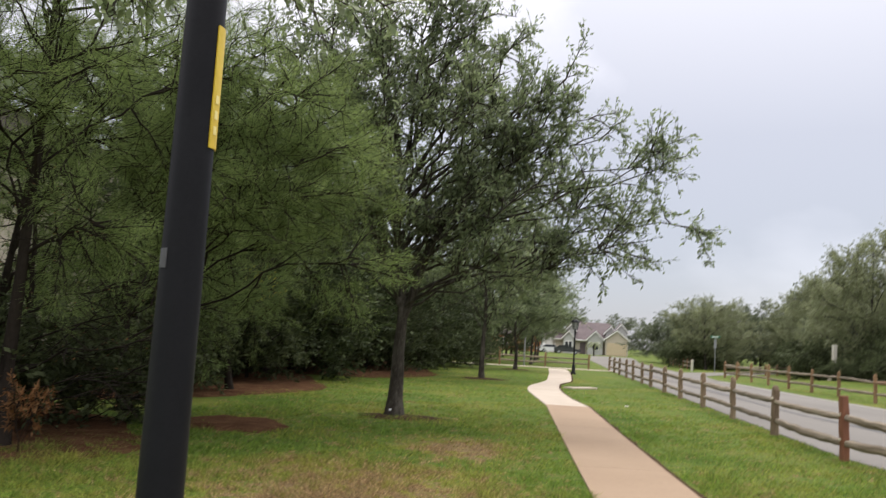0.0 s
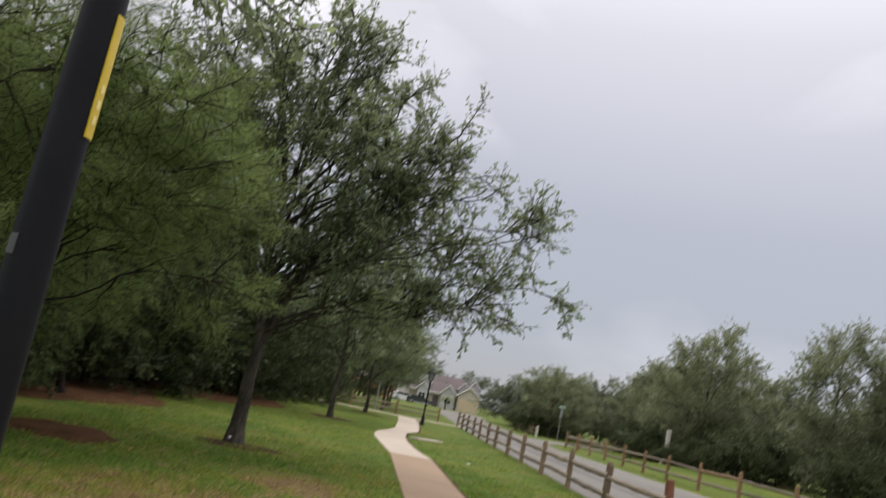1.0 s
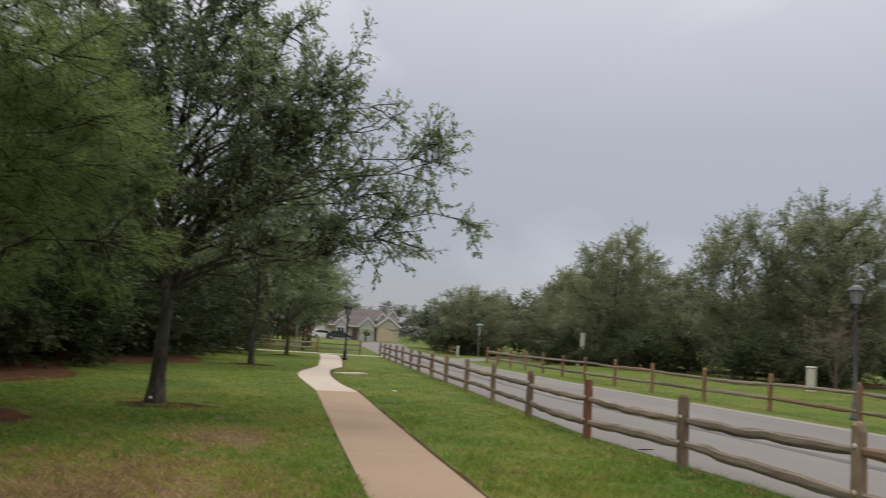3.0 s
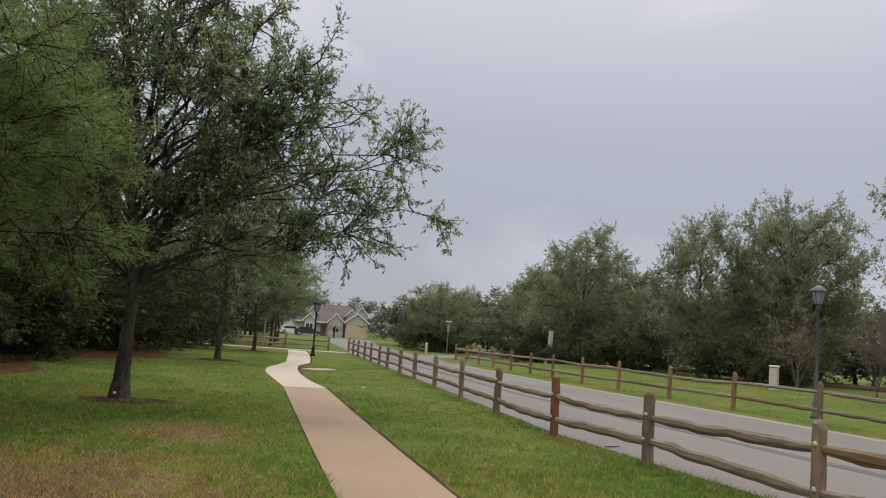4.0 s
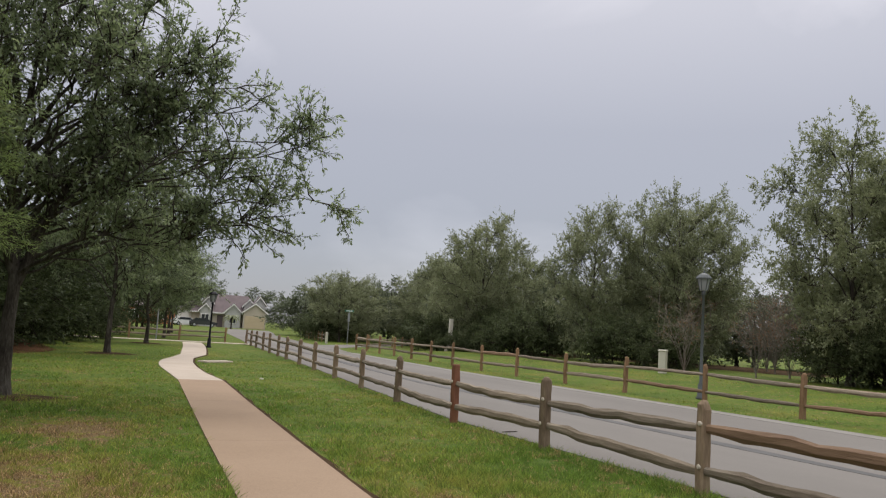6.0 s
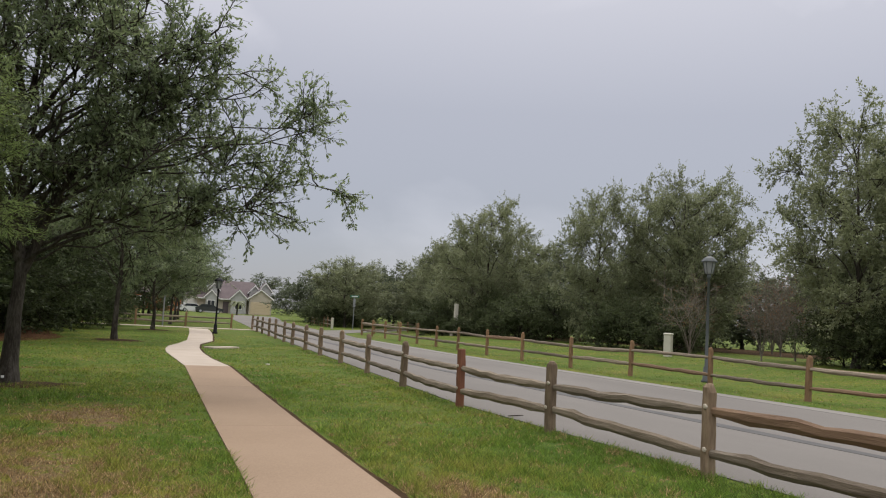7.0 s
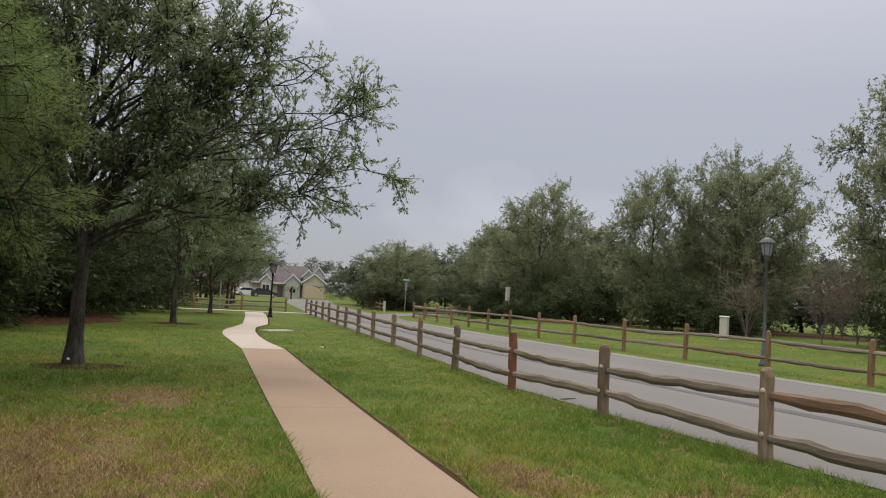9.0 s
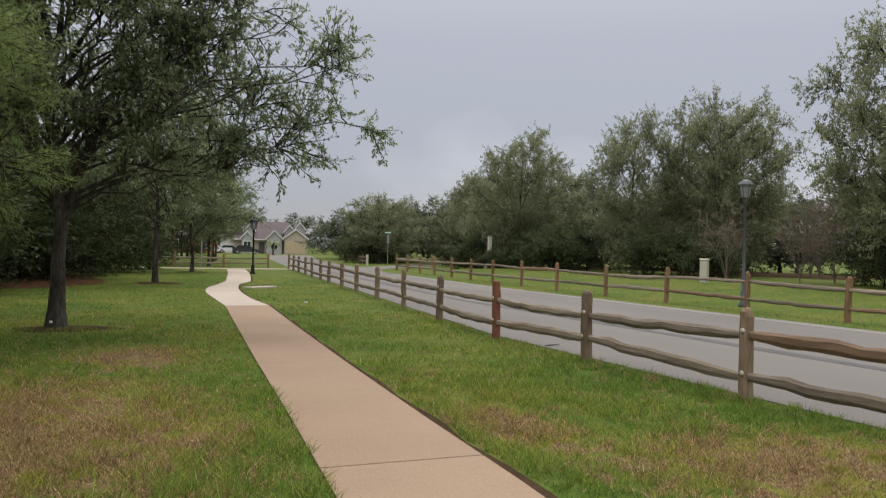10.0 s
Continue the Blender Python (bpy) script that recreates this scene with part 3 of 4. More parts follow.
# the young live oak on the lawn, with a long low limb out over the path
oak_limbs = [(1.5, -0.3, 5.2), (-1.3, 0.3, 5.4)]
oak_limbs += crown_targets(3, 36, (-0.35, 0.0, 5.35), (2.9, 2.2, 3.75), low=-0.76, fill=0.58) + [(-2.9, -0.8, 5.2), (-2.6, -0.6, 6.8), (-3.0, -1.0, 4.0), (-1.9, -1.0, 6.0)]
oak_limbs += [(5.03, -0.5, 4.72), (4.74, -0.6, 4.96), (5.27, -0.5, 3.87), (4.29, -0.4, 3.39), (3.71, -0.6, 3.25), (3.66, -0.4, 5.48), (3.3, -0.6, 5.82), (2.42, -0.4, 6.0), (2.79, -0.5, 6.29), (2.7, -0.6, 2.73), (0.3, -0.5, 8.38), (1.2, -0.5, 7.71), (1.95, -0.5, 6.96), (2.98, 0.5, 4.39), (2.23, -1.2, 4.1), (3.81, -0.2, 4.29), (2.7, 0.2, 5.15), (1.8, -1.5, 2.96), (1.2, -1.8, 5.72), (2.05, 0.8, 3.25), (-2.2, -1.2, 7.43), (-1.4, -0.8, 8.29), (-2.9, 0.2, 6.48), (2.0, -0.2, 4.96), (1.6, 0.4, 6.29)]
oak_attach = [0.38, 0.42] + [0.42 + 0.55 * i / 36 for i in range(36)] + [0.7, 0.9, 0.55, 0.8] + [0.62, 0.66, 0.55, 0.48, 0.45, 0.75, 0.8, 0.85, 0.85, 0.42, 0.98, 0.97, 0.92, 0.6, 0.55, 0.58, 0.7, 0.42, 0.8, 0.45, 0.95, 0.97, 0.9, 0.66, 0.88]
oak = build_tree(11, [(0, 0, -0.1), (0.0, 0, 1.0), (0.03, 0.03, 1.9), (-0.08, 0.1, 2.7), (-0.2, 0.1, 3.6), (-0.1, 0.0, 4.8)], 0.15, oak_limbs, oak_attach, 14, 8, 12, (0.09, 0.037), 0.80, 0.36, rise=0.05, stout=2, loose=0.018, inner=0.42)
first_oak = tree("live_oak", oak, BARK, LEAF_OAK, pose(-0.75, 15.3, 0), "young live oak with small dark glossy leaves on the lawn", "oak tree", "oaks along the path")

part_bm("tag", box(bmesh.new(), (0.045, 0.006, 0.04), (-0.07, -0.185, 0.13), 0.002), WHITE_TRIM, first_oak, "small white tag at the trunk's foot")

row_limbs = crown_targets(5, 24, (0, 0, 4.9), (2.7, 2.8, 3.4), low=-0.7)
row_oak = build_tree(12, [(0, 0, -0.1), (-0.06, 0, 1.2), (0.12, 0.05, 2.4), (0.0, 0.1, 5.0), (0.1, 0.1, 7.0)], 0.115, row_limbs, [0.35 + 0.6 * i / 24 for i in range(24)], 14, 9, 12, (0.11, 0.05), 1.1, 0.45)
second = tree("live_oak", row_oak, BARK, LEAF_OAK, pose(1.72, 31.8, 0, 0, 0, 40), "slender live oak in a bare soil ring beside the path", "oak tree", "oaks along the path")
for x, y, turn, s in ((4.2, 44.6, 150, 0.95), (6.5, 57.5, 250, 1.0), (7.8, 66.0, 20, 1.05), (9.2, 76.0, 80, 1.05)):
    ob = copy_thing(second, pose(x, y, 0, 0, 0, turn))
    ob.scale = (s, s, 0.86 * s)

# soft-needled trees at the lawn's edge
pine_limbs = crown_targets(7, 26, (0, 0, 4.6), (3.0, 3.0, 4.2), low=-0.75, fill=0.3)
pine = build_tree(21, [(0, 0, -0.1), (0.15, 0.1, 2.0), (0.2, 0.0, 5.0), (0.3, 0.1, 8.6)], 0.12, pine_limbs, [0.16 + 0.8 * i / 26 for i in range(26)], 11, 12, 46, (0.09, 0.0062), 1.15, 0.42, kind="needle", sag=0.12, loose=0.045)
first_pine = tree("soft_needled_pine", pine, BARK_DARK, NEEDLES, pose(-8.6, 12.6, 0, 0, 0, 0), "feathery green pine with bare dark lower branches", "pine tree", "pines at the lawn's edge")
for x, y, turn, s, lean in ((-5.1, 13.6, 130, 0.86, 3), (-4.7, 18.8, 230, 0.72, 12), (-7.2, 7.6, 300, 0.9, 0)):
    ob = copy_thing(first_pine, pose(x, y, 0, 0, lean, turn))
    ob.scale = (s, s, s)

high_pine = build_tree(22, [(0, 0, -0.1), (0.05, 0.05, 2.0), (0.3, 0.0, 4.0), (0.5, 0.1, 6.0)], 0.09, crown_targets(8, 24, (0.75, 0.0, 4.1), (1.9, 1.7, 1.9), low=-0.7, fill=0.45), [0.3 + 0.66 * i / 24 for i in range(24)], 11, 12, 46, (0.09, 0.0062), 0.95, 0.40, kind="needle", sag=0.12, loose=0.045)
tall_pine = tree("soft_needled_pine", high_pine, BARK_DARK, NEEDLES, pose(-3.55, 10.95, 0), "feathery bright green pine with a clear slim stem", "pine tree", "pines at the lawn's edge")
tall_pine.scale = (1.0, 1.0, 0.86)

clear_pine = build_tree(24, [(0, 0, -0.1), (0.0, 0.05, 1.6), (0.06, 0.0, 3.6), (0.1, 0.1, 8.6)], 0.10, crown_targets(12, 26, (-0.1, 0.1, 5.4), (2.1, 2.2, 3.2), low=-0.9, fill=0.4), [0.42 + 0.55 * i / 26 for i in range(26)], 11, 12, 46, (0.09, 0.0062), 1.05, 0.42, kind="needle", sag=0.12, loose=0.045)
tree("soft_needled_pine", clear_pine, BARK_DARK, NEEDLES, pose(-4.75, 9.1, 0), "dark feathery pine with a clear dark stem beside the litter", "pine tree", "pines at the lawn's edge")

# dense dark woodland behind
wood_limbs = crown_targets(9, 26, (0, 0, 4.2), (3.4, 3.4, 4.4), low=-0.92, fill=0.4)
wood_tree = build_tree(31, [(0, 0, -0.1), (0.1, 0, 2.5), (0.0, 0.1, 5.0), (0.1, 0.1, 7.6)], 0.13, wood_limbs, [0.12 + 0.84 * i / 26 for i in range(26)], 10, 7, 14, (0.15, 0.07), 1.45, 0.65, light=True)
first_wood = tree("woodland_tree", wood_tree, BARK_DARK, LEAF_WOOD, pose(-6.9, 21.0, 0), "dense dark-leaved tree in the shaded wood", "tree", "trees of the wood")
rng = random.Random(4)
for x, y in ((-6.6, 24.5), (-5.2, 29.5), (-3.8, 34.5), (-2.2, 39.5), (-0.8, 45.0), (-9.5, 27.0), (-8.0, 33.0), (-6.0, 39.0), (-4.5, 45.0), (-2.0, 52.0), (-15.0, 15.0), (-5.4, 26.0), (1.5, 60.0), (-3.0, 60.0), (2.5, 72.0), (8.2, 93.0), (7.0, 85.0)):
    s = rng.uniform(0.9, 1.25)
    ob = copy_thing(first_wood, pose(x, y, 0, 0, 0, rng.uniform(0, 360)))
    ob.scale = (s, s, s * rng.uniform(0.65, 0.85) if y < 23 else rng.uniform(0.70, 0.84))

# roadside trees beyond the far fence
side_limbs = crown_targets(13, 28, (0, 0, 5.2), (4.0, 3.9, 4.3), low=-0.95, fill=0.45)
side_tree = build_tree(41, [(0, 0, -0.1), (0.1, 0, 1.6), (0.2, 0.1, 4.0), (0.1, 0.1, 8.4)], 0.15, side_limbs, [0.08 + 0.88 * i / 28 for i in range(28)], 14, 9, 19, (0.125, 0.054), 1.4, 0.6, light=True)
first_side = tree("roadside_tree", side_tree, BARK, LEAF_FAR, pose(30.6, 24.2, 0.36), "broad roadside tree with grey-green leaves and a low crown", "tree", "trees beyond the far fence")
first_side.scale = (1.08, 1.08, 1.15)
for x, y, turn, sx, sz in ((34.4, 39.2, 70, 1.0, 1.10), (30.4, 42.4, 160, 0.85, 1.0), (37.0, 41.5, 250, 1.0, 1.12), (27.8, 52.5, 200, 0.95, 1.02), (32.6, 56.5, 20, 0.9, 0.9), (24.6, 75.5, 110, 0.9, 0.66), (34.8, 79.0, 310, 1.1, 0.72), (31.6, 66.8, 40, 0.95, 0.86), (34.2, 73.0, 150, 1.0, 0.82), (28.0, 83.0, 90, 1.0, 0.72), (29.5, 58.5, 270, 0.85, 0.8), (34.0, 17.5, 210, 1.0, 1.05), (32.6, 21.6, 130, 0.9, 1.0), (35.6, 26.2, 330, 0.95, 1.05)):
    ob = copy_thing(first_side, pose(x, y, float(ground_height(x, y)), 0, 0, turn))
    ob.scale = (sx, sx, sz)

far_limbs = crown_targets(17, 22, (0, 0, 4.8), (4.6, 4.6, 4.6), low=-0.98, fill=0.5)
far_tree = build_tree(43, [(0, 0, -0.1), (0.1, 0, 1.6), (0.2, 0.1, 4.0), (0.1, 0.1, 8.0)], 0.15, far_limbs, [0.08 + 0.88 * i / 22 for i in range(22)], 10, 6, 18, (0.22, 0.11), 1.6, 0.9, light=True)
first_far = tree("distant_tree", far_tree, BARK, LEAF_DISTANT, pose(35.5, 72.0, 0), "dense grey-green tree in the distance", "tree", "distant trees")
rng = random.Random(8)
for x, y, sx, sz in ((30.5, 95.0, 1.0, 0.66), (38.5, 80.0, 1.1, 0.8), (40.0, 92.0, 1.2, 0.8), (34.5, 88.0, 1.0, 0.72),  (41.0, 82.0, 1.1, 0.75), (28.0, 100.0, 1.0, 0.62), (33.0, 104.0, 1.2, 0.66), (31.0, 63.8, 0.7, 0.55), (40.0, 62.0, 1.2, 0.85), (43.5, 52.0, 1.2, 0.95), (41.0, 22.0, 1.1, 1.1), (40.0, 86.0, 1.4, 0.8), (37.0, 112.0, 1.3, 0.72), (43.0, 128.0, 1.5, 0.8), (52.0, 43.0, 1.3, 0.75), (51.0, 51.0, 1.1, 0.62), (57.0, 55.0, 1.2, 0.66), (48.0, 58.0, 1.3, 0.95), (47.0, 72.0, 1.3, 0.9), (52.0, 98.0, 1.5, 0.9), (45.0, 12.0, 1.3, 1.1),
                     (48.0, 165.0, 1.6, 0.75), (39.0, 178.0, 1.5, 0.85), (29.0, 182.0, 1.5, 0.95), (20.0, 172.0, 1.5, 0.85), (10.0, 165.0, 1.6, 0.8), (0.0, 150.0, 1.6, 0.85), (-8.0, 130.0, 1.5, 0.85), (1.0, 104.0, 1.3, 0.85), (-6.0, 88.0, 1.3, 0.9), (58.0, 150.0, 1.8, 0.9), (68.0, 120.0, 1.8, 0.95), (-16.0, 70.0, 1.4, 0.95), (-16.0, 50.0, 1.3, 0.95), (70.0, 80.0, 1.8, 1.0), (62.0, 45.0, 1.7, 1.0), (60.0, 20.0, 1.6, 1.0)):
    ob = copy_thing(first_far, pose(x, y, float(ground_height(x, y)), 0, 0, rng.uniform(0, 360)))
    ob.scale = (sx, sx, sz)

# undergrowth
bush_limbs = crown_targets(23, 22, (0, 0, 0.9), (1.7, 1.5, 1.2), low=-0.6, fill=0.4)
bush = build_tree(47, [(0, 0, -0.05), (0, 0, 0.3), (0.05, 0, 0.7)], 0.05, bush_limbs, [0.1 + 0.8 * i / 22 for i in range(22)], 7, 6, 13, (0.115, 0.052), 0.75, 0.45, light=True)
first_bush = tree("shrub", bush, BARK_DARK, LEAF_WOOD_LIT, pose(29.8, 34.6, 0.36), "leafy green shrub in the shade under trees", "shrub", "undergrowth")
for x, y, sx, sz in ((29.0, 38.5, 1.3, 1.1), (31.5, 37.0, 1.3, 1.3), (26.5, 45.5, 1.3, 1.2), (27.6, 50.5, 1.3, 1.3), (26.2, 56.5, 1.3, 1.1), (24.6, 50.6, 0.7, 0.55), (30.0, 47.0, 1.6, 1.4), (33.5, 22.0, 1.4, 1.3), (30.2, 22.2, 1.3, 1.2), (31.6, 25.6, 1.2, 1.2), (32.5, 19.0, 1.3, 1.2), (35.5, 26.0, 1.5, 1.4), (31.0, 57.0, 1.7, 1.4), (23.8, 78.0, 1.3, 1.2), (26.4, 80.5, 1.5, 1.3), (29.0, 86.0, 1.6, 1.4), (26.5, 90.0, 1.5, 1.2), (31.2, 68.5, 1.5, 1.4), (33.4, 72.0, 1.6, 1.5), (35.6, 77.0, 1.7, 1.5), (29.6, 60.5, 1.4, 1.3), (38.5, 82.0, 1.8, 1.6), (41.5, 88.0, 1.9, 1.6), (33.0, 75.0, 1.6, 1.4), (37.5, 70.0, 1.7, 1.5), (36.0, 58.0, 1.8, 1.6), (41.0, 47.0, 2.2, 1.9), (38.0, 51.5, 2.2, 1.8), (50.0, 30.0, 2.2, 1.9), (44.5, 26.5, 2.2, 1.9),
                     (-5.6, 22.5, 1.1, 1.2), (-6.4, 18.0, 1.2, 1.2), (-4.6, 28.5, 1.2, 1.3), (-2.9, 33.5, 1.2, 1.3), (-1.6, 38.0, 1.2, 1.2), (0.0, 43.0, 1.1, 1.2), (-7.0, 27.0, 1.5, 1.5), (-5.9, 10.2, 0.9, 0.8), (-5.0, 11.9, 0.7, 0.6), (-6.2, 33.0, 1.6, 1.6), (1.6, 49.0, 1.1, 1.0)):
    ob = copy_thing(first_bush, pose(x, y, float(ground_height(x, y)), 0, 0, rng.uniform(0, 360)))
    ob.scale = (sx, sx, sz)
twiggy = build_tree(53, [(0, 0, -0.05), (0, 0, 0.2), (0.05, 0, 0.5)], 0.06, crown_targets(29, 14, (0, 0, 2.4), (1.5, 1.3, 1.5), low=-0.3), [0.2 + 0.7 * i / 14 for i in range(14)], 5, 5, 2, (0.07, 0.035), 0.9, 0.5)
first_twiggy = tree("bare_shrub", twiggy, TWIGS, DEAD_LEAF, pose(27.6, 31.0, 0.36), "nearly bare many-stemmed shrub with dry leaves", "shrub", "bare shrubs")
for x, y, s in ((29.6, 28.4, 0.9), (35.5, 30.0, 0.8), (38.5, 35.5, 1.2), (40.5, 38.0, 1.3), (42.5, 45.5, 1.5), (33.0, 29.5, 1.1)):
    ob = copy_thing(first_twiggy, pose(x, y, 0.36, 0, 0, rng.uniform(0, 360)))
    ob.scale = (s, s, s)

over = build_tree(71, [(0, 0, -0.1), (0.1, 0.1, 1.6), (0.3, 0.2, 3.0), (0.3, 0.2, 5.2)], 0.16, [(2.4, 1.4, 3.9), (3.2, 1.6, 4.15), (3.75, 1.7, 4.05), (1.7, 1.9, 4.2), (2.7, 2.1, 4.7), (-1.2, 1.5, 4.6), (0.4, -1.6, 4.8), (-1.4, -0.6, 5.2), (0.6, 0.8, 6.4), (1.5, 0.2, 5.6)], [0.5, 0.52, 0.55, 0.5, 0.6, 0.6, 0.65, 0.7, 0.9, 0.8], 9, 7, 9, (0.085, 0.04), 0.7, 0.35, sag=0.1)
tree("live_oak", over, BARK, LEAF_OAK, pose(-4.4, 3.9, 0), "live oak whose leafy limb hangs over the lawn", "oak tree", "oaks along the path")
yellow_bush = build_tree(59, [(0, 0, -0.05), (0, 0, 1.0), (0.05, 0, 2.0)], 0.04, crown_targets(31, 10, (0, 0, 2.3), (0.7, 0.7, 0.7), low=-0.5), [0.4 + 0.5 * i / 10 for i in range(10)], 4, 4, 8, (0.12, 0.07), 0.35, 0.25)
tree("yellow_shrub", yellow_bush, BARK_DARK, LEAF_YELLOW, pose(-5.35, 23.2, 0), "slender shrub with bright yellow leaves at the wood's edge", "shrub")
dead = build_tree(61, [(0, 0, -0.1), (-0.1, 0.1, 1.5), (0.15, 0.1, 3.2), (0.3, 0.2, 6.0)], 0.10, [(2.0, -0.6, 1.9), (2.3, 0.3, 2.7), (1.7, 0.2, 1.2), (-1.2, -0.5, 1.6), (2.2, 0.6, 3.3), (-1.0, 0.4, 3.6), (1.3, -0.9, 3.9), (1.6, 0.8, 0.8), (-1.5, 0.3, 2.6), (0.9, -0.4, 4.8)], [0.16, 0.28, 0.10, 0.2, 0.42, 0.5, 0.55, 0.06, 0.35, 0.7], 7, 5, 1, (0.04, 0.018), 0.8, 0.4, sag=0.1)
dead_tree = tree("dead_tree", dead, BARK_DARK, DEAD_LEAF, pose(-5.5, 9.9, 0, 0, 0, 0), "bare dark tree with crooked dead branches", "dead tree", "bare trees at the wood's edge")
dead_tree.scale = (1.0, 1.0, 0.62)
copy_thing(dead_tree, pose(-6.0, 12.2, 0, 0, 4, 120)).scale = (0.9, 0.9, 0.55)
frond = build_tree(67, [(0, 0, -0.03), (0, 0, 0.1), (0.0, 0, 0.2)], 0.015, [(0.35, 0.1, 0.7), (-0.1, -0.2, 0.85), (-0.3, 0.2, 0.5), (0.1, 0.3, 0.6)], [0.2, 0.4, 0.6, 0.8], 5, 4, 8, (0.10, 0.03), 0.2, 0.12)
withered = tree("dead_frond", frond, BARK_DARK, DEAD_LEAF, pose(-4.35, 8.75, 0), "withered orange-brown branch standing in the litter", "dead branch")
withered.scale = (0.55, 0.55, 0.85)

# ---------- split-rail fences ----------
def post_mesh(seed, mat, flat=False):
    """A hewn post, 1 m high at the top, uneven, its head bevelled."""
    rng = np.random.default_rng(seed)
    bm = bmesh.new()
    levels = [(-0.15, 1.0), (0.0, 1.0), (0.25, 0.97), (0.5, 1.0), (0.75, 0.96), (0.90, 0.97)] + ([(0.985, 0.95), (1.0, 0.86)] if flat else [(0.955, 0.82), (0.99, 0.5), (1.0, 0.30)])
    outline = [(0.50, 0.32), (0.34, 0.52), (-0.32, 0.53), (-0.52, 0.34), (-0.50, -0.34), (-0.33, -0.50), (0.34, -0.52), (0.52, -0.30)]
    rings = []
    for z, s in levels:
        ox, oy = rng.normal(0, 0.006, 2)
        rings.append([bm.verts.new((ox + 0.128 * s * x * rng.uniform(0.93, 1.07), oy + 0.112 * s * y * rng.uniform(0.93, 1.07), z)) for x, y in outline])
    for a, b in zip(rings, rings[1:]):
        for i in range(8):
            bm.faces.new((a[i], a[(i + 1) % 8], b[(i + 1) % 8], b[i]))
    bm.faces.new(rings[-1])
    bmesh.ops.recalc_face_normals(bm, faces=bm.faces)
    me = bpy.data.meshes.new("post")
    bm.to_mesh(me)
    bm.free()
    me.materials.append(mat)
    return me


def rail_mesh(seed, mat, sag):
    """A split rail of unit length along x: wedge-shaped, lumpy, thinner at both ends."""
    rng = np.random.default_rng(seed)
    bm = bmesh.new()
    outline = [(0.0, 0.60), (0.42, 0.36), (0.50, -0.15), (0.26, -0.50), (-0.30, -0.48), (-0.52, -0.10), (-0.40, 0.38)]
    rings = []
    for t in np.linspace(0, 1, 12):
        s = min(1.0, 0.62 + 2.6 * min(t, 1 - t))
        ox, oz = rng.normal(0, 0.006), rng.normal(0, 0.007) - sag * math.sin(math.pi * t)
        rings.append([bm.verts.new((t, ox + 0.095 * s * y * rng.uniform(0.86, 1.14), oz + 0.125 * s * z * rng.uniform(0.86, 1.14))) for y, z in outline])
    for a, b in zip(rings, rings[1:]):
        for i in range(7):
            bm.faces.new((a[i], a[(i + 1) % 7], b[(i + 1) % 7], b[i]))
    bm.faces.new(rings[0])
    bm.faces.new(rings[-1])
    bmesh.ops.recalc_face_normals(bm, faces=bm.faces)
    me = bpy.data.meshes.new("rail")
    bm.to_mesh(me)
    bm.free()
    me.materials.append(mat)
    return me


POSTS = [post_mesh(60 + i, WOOD_GREY) for i in range(6)]
WOOD_TAN = material("brown_fence_post_wood", [(0.3, (0.125, 0.070, 0.034)), (0.5, (0.235, 0.140, 0.072)), (0.72, (0.34, 0.225, 0.125))], 3.5, 28, 0.9, 0.8, 0.012, stretch=(1, 1, 0.18), vary=0.2)
BROWN_POSTS = [post_mesh(60 + i, WOOD_TAN) for i in range(6)]
RED_POST = post_mesh(70, WOOD_RED, True)
RAILS = [rail_mesh(80 + i, WOOD_RAIL if i % 4 else WOOD_BROWN, (0.0, 0.015, 0.03, -0.01, 0.05, 0.01, 0.02, 0.0)[i]) for i in range(8)]
peg_bm = bmesh.new()
lathe(peg_bm, [(0.027, -0.02), (0.027, 0.004), (0.016, 0.009)], 8)
PEG = bpy.data.meshes.new("peg")
peg_bm.to_mesh(PEG)
peg_bm.free()
PEG.materials.append(WOOD_CUT)


